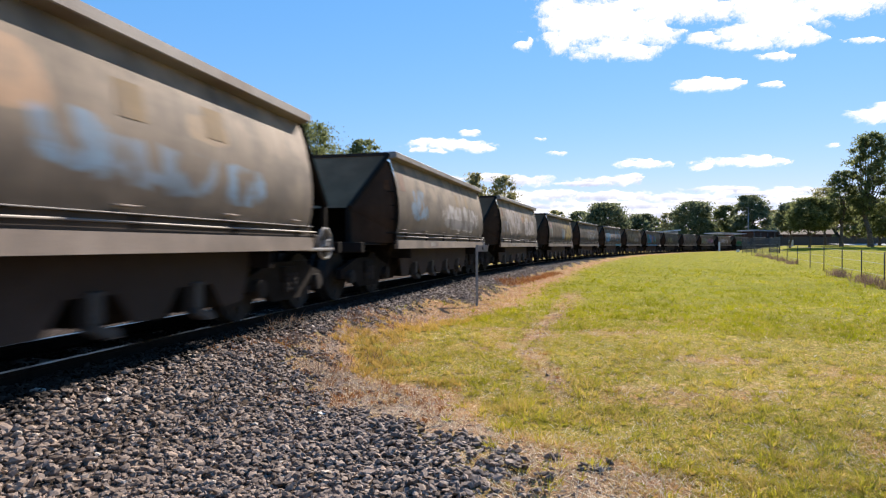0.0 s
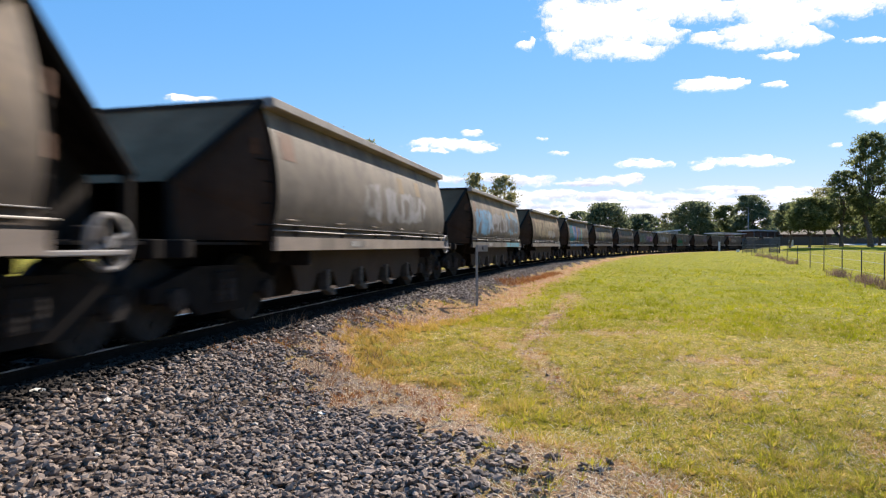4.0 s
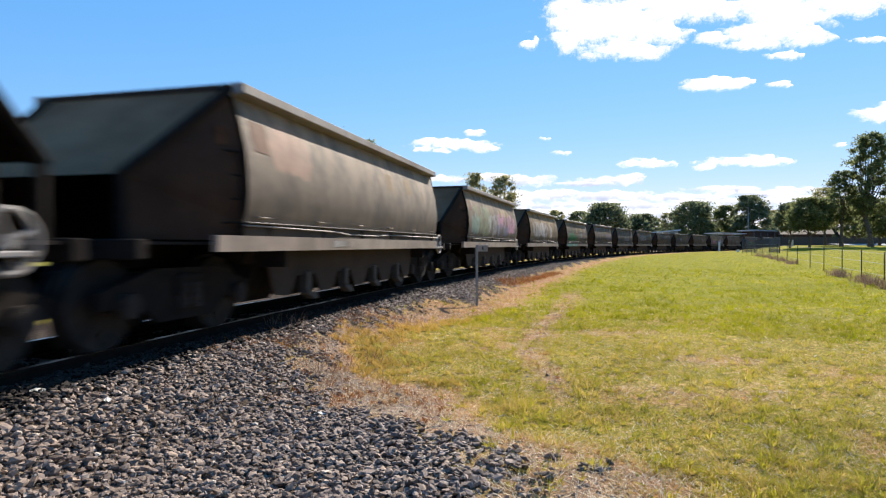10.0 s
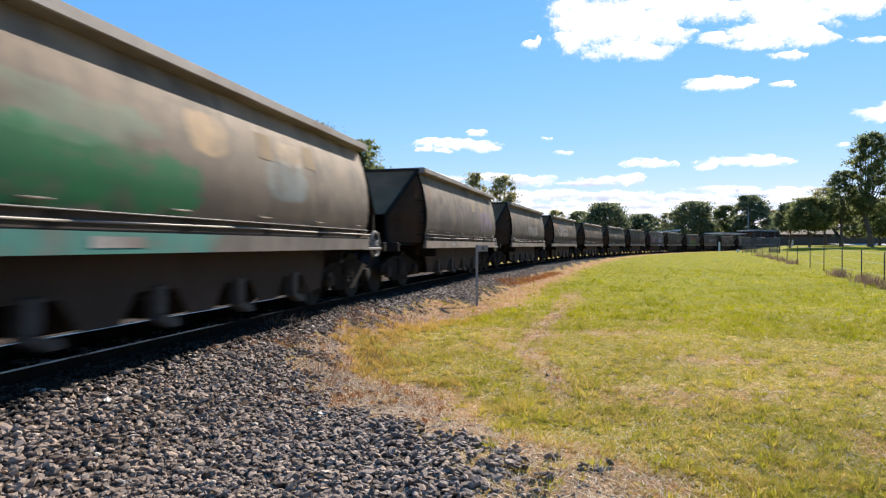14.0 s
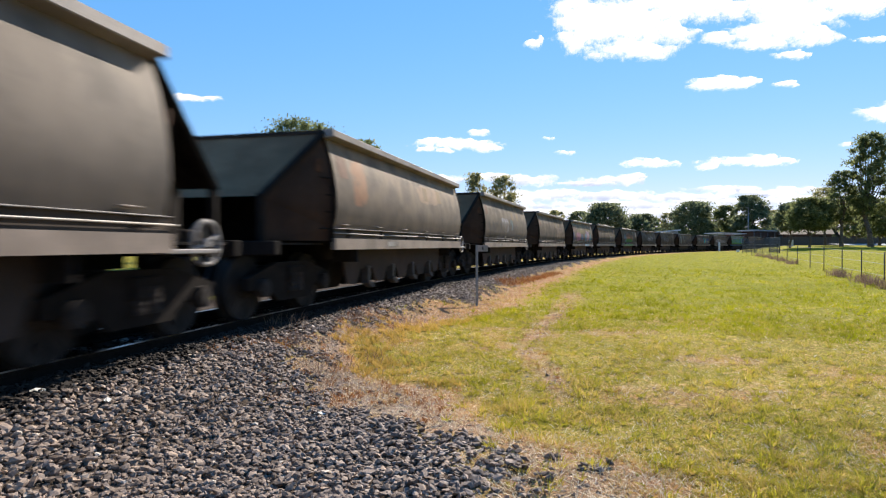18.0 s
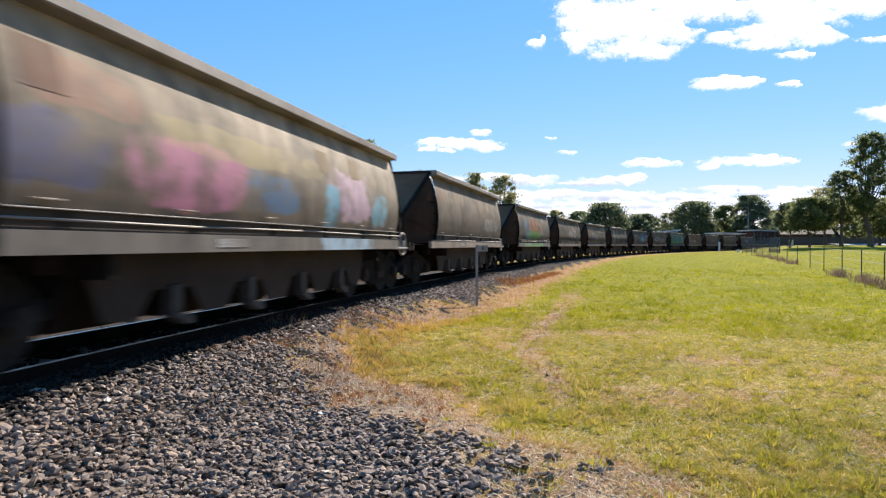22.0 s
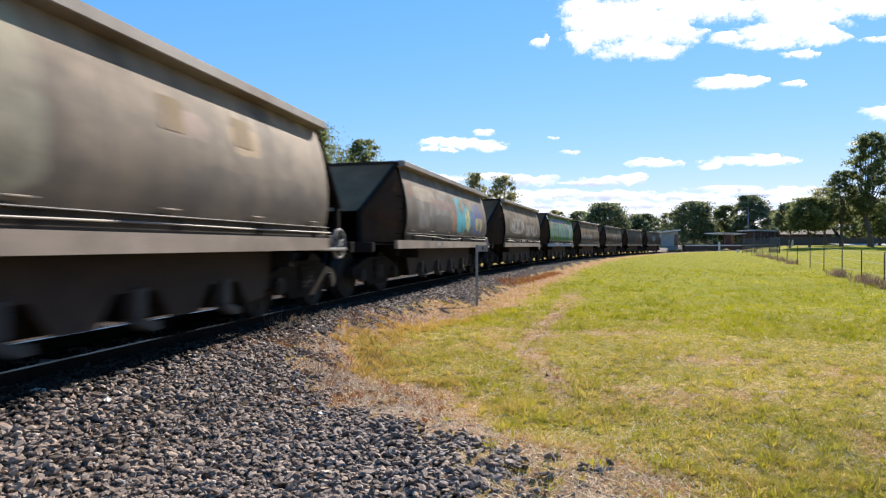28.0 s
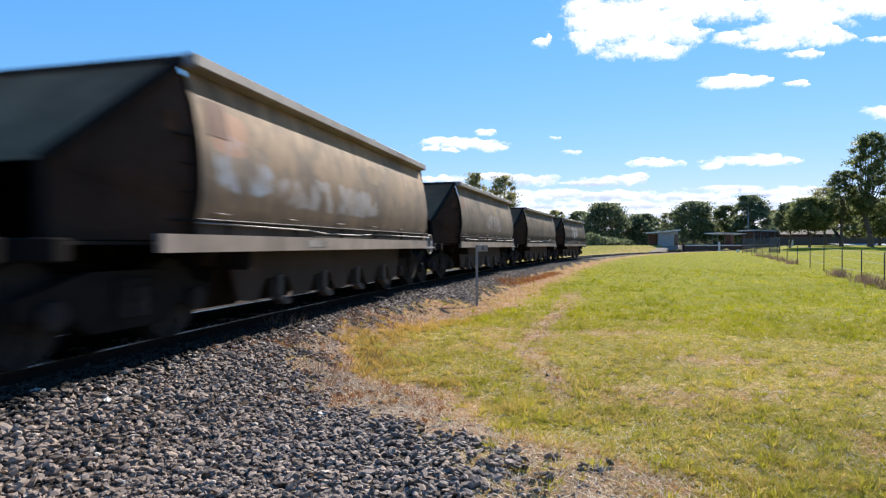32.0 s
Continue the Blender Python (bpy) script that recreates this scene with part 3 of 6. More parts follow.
def build_wagon(kind):
    """kind: 0 sill as long as the body, 1 long sill under a sagging rail, 2 long sill with the rail laid along it."""
    long_sill = kind > 0
    w = thing("hopper_wagon", "dusty bronze-grey steel coal hopper wagon on the track", "hopper wagon", group="wagons of the coal train")
    blank = M["rim"]
    # curved side sheets
    for sgn in (1, -1):
        bm = bmesh.new()
        ys = np.linspace(-HALF + 0.03, HALF - 0.03, 9)
        bm_sheet(bm, [[(sgn * side_x(z), y, z) for y in ys][::-sgn] for z, _ in PROFILE])
        bmesh.ops.solidify(bm, geom=bm.faces[:], thickness=0.012)
        ob = part("side_sheet", bm, blank, w)
        ob.material_slots[0].link = "OBJECT"
        bm = bmesh.new()
        bm_box(bm, sgn * 1.35, sgn * 1.412, -HALF + 0.03, HALF - 0.03, 1.203, 1.215, 0.003)
        part("bottom_flange", bm, M["bright"], w)
        # top rim of folded plate
        bm = bmesh.new()
        bm_prism(bm, [(sgn * RIM_X, RIM_Z - 0.012), (sgn * (RIM_X - 0.02), RIM_Z), (sgn * 1.20, RIM_Z), (sgn * 1.20, 2.56), (sgn * 1.235, 2.565), (sgn * (RIM_X - 0.01), 2.578), (sgn * RIM_X, 2.588)], -HALF, HALF, "y")
        part("top_rim", bm, M["rim"], w)
        # walkway sill and the pipe above it
        f = -HALF - (0.48 if long_sill else -0.02)
        bm = bmesh.new()
        bm_prism(bm, [(f, 0.90), (f, 1.058), (f + 0.01, 1.066), (HALF + 0.02, 1.066), (HALF + 0.03, 1.058), (HALF + 0.03, 0.90)], sgn * 1.33, sgn * 1.40, "x")
        part("side_sill", bm, M["sill"], w)
        bm = bmesh.new()
        bm_box(bm, sgn * 1.401, sgn * 1.405, -1.75, -1.2, 0.945, 1.03)
        part("sill_panel", bm, M["concrete"], w, "pale grimy number panel")
        bm = bmesh.new()
        bm_box(bm, sgn * 1.05, sgn * 1.33, -HALF + 0.05, HALF - 0.03, 1.03, 1.05)
        part("walkway", bm, M["steel_dark"], w)
        bm = bmesh.new()
        pts = [(-HALF - 0.02, 1.14), (-HALF / 2, 1.132), (0.0, 1.145), (HALF / 2, 1.138), (HALF + 0.06, 1.14)]
        if kind == 2:
            pts = [(-HALF - 0.45, 1.082), (0.0, 1.084), (HALF + 0.06, 1.082)]
        if kind == 1:
            pts = [(-HALF - 0.02, 1.175), (-HALF * 0.45, 1.155), (-HALF * 0.3, 1.12), (0.0, 1.12), (HALF * 0.12, 1.14), (HALF + 0.06, 1.14)]
        for a, b in zip(pts, pts[1:]):
            bm_tube(bm, (sgn * 1.40, *a), (sgn * 1.40, *b), 0.010, n=8)
        part("hand_rail", bm, M["bright"], w, "worn bright steel pipe along the sill")
        for y in np.linspace(-HALF + 0.5, HALF - 0.4, 6):
            bm = bmesh.new()
            bm_box(bm, sgn * 1.371, sgn * 1.392, y - 0.02, y + 0.02, 1.068, 1.2)
            part("rail_bracket", bm, M["steel_dark"], w)
        # clips over the flange
        for y in np.linspace(-HALF + 0.35, HALF - 0.5, 6):
            bm = bmesh.new()
            bm_box(bm, sgn * 1.38, sgn * 1.425, y - 0.10, y + 0.10, 1.262, 1.278, 0.004)
            part("door_cleat", bm, M["sill"], w)
        # painted plates
        for y, z, hw, hh, mat in ((-HALF + 0.36, 2.16, 0.16, 0.17, "orange"), (0.72, 2.10, 0.15, 0.15, "yellow"), (1.85, 2.13, 0.16, 0.15, "yellow")):
            bm = bmesh.new()
            part("data_panel", profile_patch(bm, y * sgn if sgn < 0 else y - hw, (y * sgn if sgn < 0 else y - hw) + 2 * hw, z - hh, z + hh, 0.004, sgn), M[mat], w, "faded %s painted square" % mat)
        bm = bmesh.new()
        bm_box(bm, sgn * 1.355, sgn * 1.37, -HALF + 0.02, HALF - 0.02, 1.067, 1.202)
        part("web_plate", bm, M["web"], w)
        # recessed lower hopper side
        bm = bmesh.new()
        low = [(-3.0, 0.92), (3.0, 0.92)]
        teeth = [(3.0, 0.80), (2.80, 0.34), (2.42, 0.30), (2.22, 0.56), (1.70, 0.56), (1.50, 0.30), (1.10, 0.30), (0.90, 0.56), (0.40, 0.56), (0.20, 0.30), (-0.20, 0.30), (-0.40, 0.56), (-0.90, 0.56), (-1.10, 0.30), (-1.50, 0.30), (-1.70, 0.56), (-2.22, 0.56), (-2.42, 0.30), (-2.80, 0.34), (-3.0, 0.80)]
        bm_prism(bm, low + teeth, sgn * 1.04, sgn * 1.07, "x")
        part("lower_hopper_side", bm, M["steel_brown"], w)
    # ends: a sheet sloping outward and down to a narrow foot, dark tapering walls beside it
    for e in (-1, 1):
        y, foot, fx, fz = e * (HALF - 0.04), e * (HALF + 1.2), 0.95 if e < 0 else 1.05, 1.60 if e < 0 else 1.57
        for sgn in (1, -1):
            bm = bmesh.new()
            inset = 0.96 if e < 0 else 0.62
            back = [bm.verts.new((sgn * inset * x, y, z)) for z, x in ((2.6, 1.205),) + PROFILE + ((1.02, 1.34),)]
            toe = [bm.verts.new((sgn * inset * fx, foot - e * 0.02, fz - 0.02)), bm.verts.new((sgn * inset * fx, foot - e * 0.02, 1.02))]
            for p0, p1 in zip(back, back[1:]):
                if p1 is back[-1]:
                    bm.faces.new((p0, p1, toe[1], toe[0]))
                else:
                    bm.faces.new((p0, p1, toe[0]))
            bmesh.ops.solidify(bm, geom=bm.faces[:], thickness=0.01)
            # rear walls stand inset in near-black in place of the shaded open end
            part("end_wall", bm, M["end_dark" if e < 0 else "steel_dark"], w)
            bm = bmesh.new()
            bm_tube(bm, (sgn * 1.2, y + e * 0.02, 2.63), (sgn * fx, foot + e * 0.01, fz), 0.05, n=6)
            part("corner_flange", bm, M["steel_dark"], w)
            bm = bmesh.new()
            bm_box(bm, sgn * (fx - 0.06), sgn * (fx + 0.02), foot - e * 0.04, foot + e * 0.03, 1.0, fz + 0.02, 0.006)
            part("end_post", bm, M["steel_dark"], w)
            bm = bmesh.new()
            for z in (1.2, 1.45, 1.7, 1.95):
                bm_tube(bm, (sgn * 1.12, y + e * 0.34, z), (sgn * 1.36, y + e * 0.06, z), 0.012, n=6)
            for x, dy in ((1.12, 0.34), (1.36, 0.06)):
                bm_tube(bm, (sgn * x, y + e * dy, 1.0), (sgn * x, y + e * dy, 2.02), 0.013, n=6)
            part("ladder", bm, M["steel_dark"], w)
        bm = bmesh.new()
        out = [(x - 0.014, z) for z, x in PROFILE]
        bm_prism(bm, out + [(1.3, 1.0), (-1.3, 1.0)] + [(-u, v) for u, v in out[::-1]], y - e * 0.05, y - e * 0.03, "y")
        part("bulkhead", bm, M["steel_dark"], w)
        bm = bmesh.new()
        bm_prism(bm, [(-0.07, -0.09), (0.07, -0.09), (0.07, 0.09), (-0.07, 0.09)], 0, 0.006, "y")
        me = mesh_of("end_plate", bm, M["plate_dull"])
        for z in (2.10, 1.66):
            part("end_plate", me, None, w, "small rusty end plate").matrix_basis = pose(1.24, y + e * 0.22, z, 0, 0, e * -60)
        bm = bmesh.new()
        bm_sheet(bm, [[(-1.19, y, 2.64), (1.19, y, 2.64)], [(-fx, foot, fz), (fx, foot, fz)]])
        bmesh.ops.solidify(bm, geom=bm.faces[:], thickness=0.012)
        # front sheet coloured lighter for grazing sun, rear one black for shade
        part("slope_sheet", bm, M["end_brown" if e < 0 else "steel_dark"], w, "dusty brown sloping end sheet, lightened for grazing sun" if e < 0 else "sloping end sheet coloured black for shade")
        bm = bmesh.new()
        bm_prism(bm, [(-1.20, RIM_Z - 0.004), (1.20, RIM_Z - 0.004), (1.20, 2.63), (-1.20, 2.63)], e * (HALF - 0.08), e * (HALF - 0.002), "y")
        part("end_rim", bm, M["steel_brown"], w)
        # end platform, headstock and draw gear
        bm = bmesh.new()
        bm_box(bm, -1.25, 1.25, e * (HALF + 1.26), e * (HALF + 1.38), 0.84, 1.02, 0.015)
        part("headstock", bm, M["steel_dark"], w)
        bm = bmesh.new()
        bm_box(bm, -1.15, 1.15, e * (HALF - 0.1), e * (HALF + 1.26), 0.97, 1.0)
        part("end_platform", bm, M["steel_dark"], w)
        bm = bmesh.new()
        bm_box(bm, -0.09, 0.09, e * (HALF + 1.38), e * (PITCH / 2 - 0.12), 0.72, 0.9, 0.02)
        bm_box(bm, -0.16, 0.16, e * (PITCH / 2 - 0.2), e * (PITCH / 2 - 0.005), 0.68, 0.95, 0.04)
        part("coupler", bm, M["wheel"], w)
        bm = bmesh.new()
        rings = []
        for k in range(9):
            t = k / 8
            c = Vector((0.35, e * (HALF + 1.36 + t * 0.26), 0.82 - 0.34 * math.sin(t * math.pi * 0.62)))
            rings.append([bm.verts.new(c + Vector((0.022 * math.cos(j * math.tau / 6), 0, 0.022 * math.sin(j * math.tau / 6)))) for j in range(6)])
        for ra, rb in zip(rings, rings[1:]):
            for j in range(6):
                bm.faces.new((ra[j], ra[(j + 1) % 6], rb[(j + 1) % 6], rb[j]))
        part("brake_hose", bm, M["black"], w)
        # chute back wall seen through the open end
        bm = bmesh.new()
        bm_box(bm, -1.34, 1.34, e * (HALF - 1.0), e * (HALF - 0.95), 0.7, 1.5)
        part("chute_end", bm, M["steel_dark"], w)
    # rear platform side step and hand brake
    bm = bmesh.new()
    bm_box(bm, 1.0, 1.34, HALF + 0.03, HALF + 0.85, 0.885, 0.93, 0.01)
    part("rear_step", bm, M["pale"], w, "pale worn step plate")
    bm = bmesh.new()
    R, n = 0.215, 24
    rings = [[bm.verts.new((0.024 * math.sin(j * math.tau / 8), (R + 0.024 * math.cos(j * math.tau / 8)) * math.cos(k * math.tau / n), (R + 0.024 * math.cos(j * math.tau / 8)) * math.sin(k * math.tau / n))) for j in range(8)] for k in range(n)]
    for k in range(n):
        for j in range(8):
            bm.faces.new((rings[k][j], rings[k][(j + 1) % 8], rings[(k + 1) % n][(j + 1) % 8], rings[(k + 1) % n][j])).smooth = True
    for k in range(4):
        a0 = k * math.pi / 2 + 0.4
        bm_tube(bm, (0, 0, 0), (0, R * math.cos(a0), R * math.sin(a0)), 0.016, n=6)
    bm_tube(bm, (-0.03, 0, 0), (0.04, 0, 0), 0.05, n=10)
    wheel = part("brake_wheel", bm, M["pale"], w, "pale grey spoked hand-brake wheel")
    wheel.matrix_basis = pose(1.26, HALF + 0.72, 0.99)
    bm = bmesh.new()
    bm_tube(bm, (0.55, HALF + 0.72, 0.99), (1.25, HALF + 0.72, 0.99), 0.022, n=8)
    bm_box(bm, 1.02, 1.14, HALF + 0.62, HALF + 0.82, 0.93, 1.12, 0.02)
    part("brake_shaft", bm, M["steel_brown"], w)
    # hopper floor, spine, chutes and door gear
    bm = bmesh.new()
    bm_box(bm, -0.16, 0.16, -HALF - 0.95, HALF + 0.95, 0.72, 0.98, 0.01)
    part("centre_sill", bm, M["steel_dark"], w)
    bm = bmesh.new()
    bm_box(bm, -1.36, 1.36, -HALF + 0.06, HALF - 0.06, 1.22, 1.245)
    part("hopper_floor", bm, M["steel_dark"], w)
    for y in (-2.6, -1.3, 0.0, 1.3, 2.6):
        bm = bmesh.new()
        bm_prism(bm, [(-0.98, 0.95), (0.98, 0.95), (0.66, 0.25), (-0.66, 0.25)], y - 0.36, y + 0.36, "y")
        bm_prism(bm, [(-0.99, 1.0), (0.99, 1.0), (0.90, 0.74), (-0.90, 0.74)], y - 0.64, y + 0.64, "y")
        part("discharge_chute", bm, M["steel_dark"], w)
    for y in (-1.95, -0.65, 0.65, 1.95):
        for sgn in (1, -1):
            bm = bmesh.new()
            bm_box(bm, sgn * 0.98, sgn * 1.12, y - 0.07, y + 0.07, 0.34, 0.60, 0.015)
            bm_prism(bm, [(y - 0.06, 0.36), (y + 0.22, 0.28), (y + 0.24, 0.21), (y + 0.12, 0.21), (y - 0.08, 0.30)], sgn * 1.0, sgn * 1.13, "x")
            part("door_arm", bm, M["arm"], w, "dark grey cast door-operating arm")
    bm = bmesh.new()
    bm_tube(bm, (0.7, -0.5, 0.62), (0.7, 0.5, 0.62), 0.17, n=16)
    part("air_reservoir", bm, M["steel_dark"], w)
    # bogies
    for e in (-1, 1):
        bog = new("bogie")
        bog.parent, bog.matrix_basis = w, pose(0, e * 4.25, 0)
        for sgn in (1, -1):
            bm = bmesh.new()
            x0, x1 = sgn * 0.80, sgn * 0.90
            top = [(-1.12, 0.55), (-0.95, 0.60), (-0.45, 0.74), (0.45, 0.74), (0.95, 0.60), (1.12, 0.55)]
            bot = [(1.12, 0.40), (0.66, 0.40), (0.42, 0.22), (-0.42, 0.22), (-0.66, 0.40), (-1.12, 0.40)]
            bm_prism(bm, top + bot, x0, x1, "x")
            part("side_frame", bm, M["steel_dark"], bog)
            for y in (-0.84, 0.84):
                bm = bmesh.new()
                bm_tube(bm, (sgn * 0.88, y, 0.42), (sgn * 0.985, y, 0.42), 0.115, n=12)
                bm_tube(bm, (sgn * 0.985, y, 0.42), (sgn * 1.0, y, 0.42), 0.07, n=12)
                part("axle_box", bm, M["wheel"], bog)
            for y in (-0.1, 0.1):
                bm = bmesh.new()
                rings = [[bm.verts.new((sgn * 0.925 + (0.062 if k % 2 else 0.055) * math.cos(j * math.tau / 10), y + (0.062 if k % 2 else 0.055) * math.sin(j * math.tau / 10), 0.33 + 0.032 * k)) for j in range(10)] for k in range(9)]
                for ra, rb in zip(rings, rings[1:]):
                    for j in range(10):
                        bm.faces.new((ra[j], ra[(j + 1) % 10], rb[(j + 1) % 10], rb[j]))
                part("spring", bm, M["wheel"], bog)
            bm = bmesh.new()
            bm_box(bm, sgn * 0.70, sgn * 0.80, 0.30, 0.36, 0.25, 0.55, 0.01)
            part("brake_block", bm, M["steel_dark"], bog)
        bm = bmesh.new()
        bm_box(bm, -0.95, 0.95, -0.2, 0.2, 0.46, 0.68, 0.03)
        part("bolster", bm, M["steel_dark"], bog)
        for y in (-0.84, 0.84):
            bm = bmesh.new()
            bm_tube(bm, (-0.85, 0, 0), (0.85, 0, 0), 0.07, n=10)
            for sgn in (1, -1):
                a, b = sgn * 0.535, sgn * 0.655
                bm_tube(bm, (a - sgn * 0.03, 0, 0), (a, 0, 0), 0.445, n=28)
                bm_tube(bm, (a, 0, 0), (b, 0, 0), 0.42, 0.412, n=28)
                bm_tube(bm, (b, 0, 0), (b + sgn * 0.02, 0, 0), 0.14, 0.12, n=14)
                for k in range(4):
                    c = k * math.pi / 2
                    bm_tube(bm, (b, 0.27 * math.cos(c), 0.27 * math.sin(c)), (b + sgn * 0.012, 0.27 * math.cos(c), 0.27 * math.sin(c)), 0.045, n=8)
            ax = part("wheelset", bm, M["wheel"], bog, "dark steel wheels on an axle")
            ax.matrix_basis = pose(0, y, 0.42)
    return w


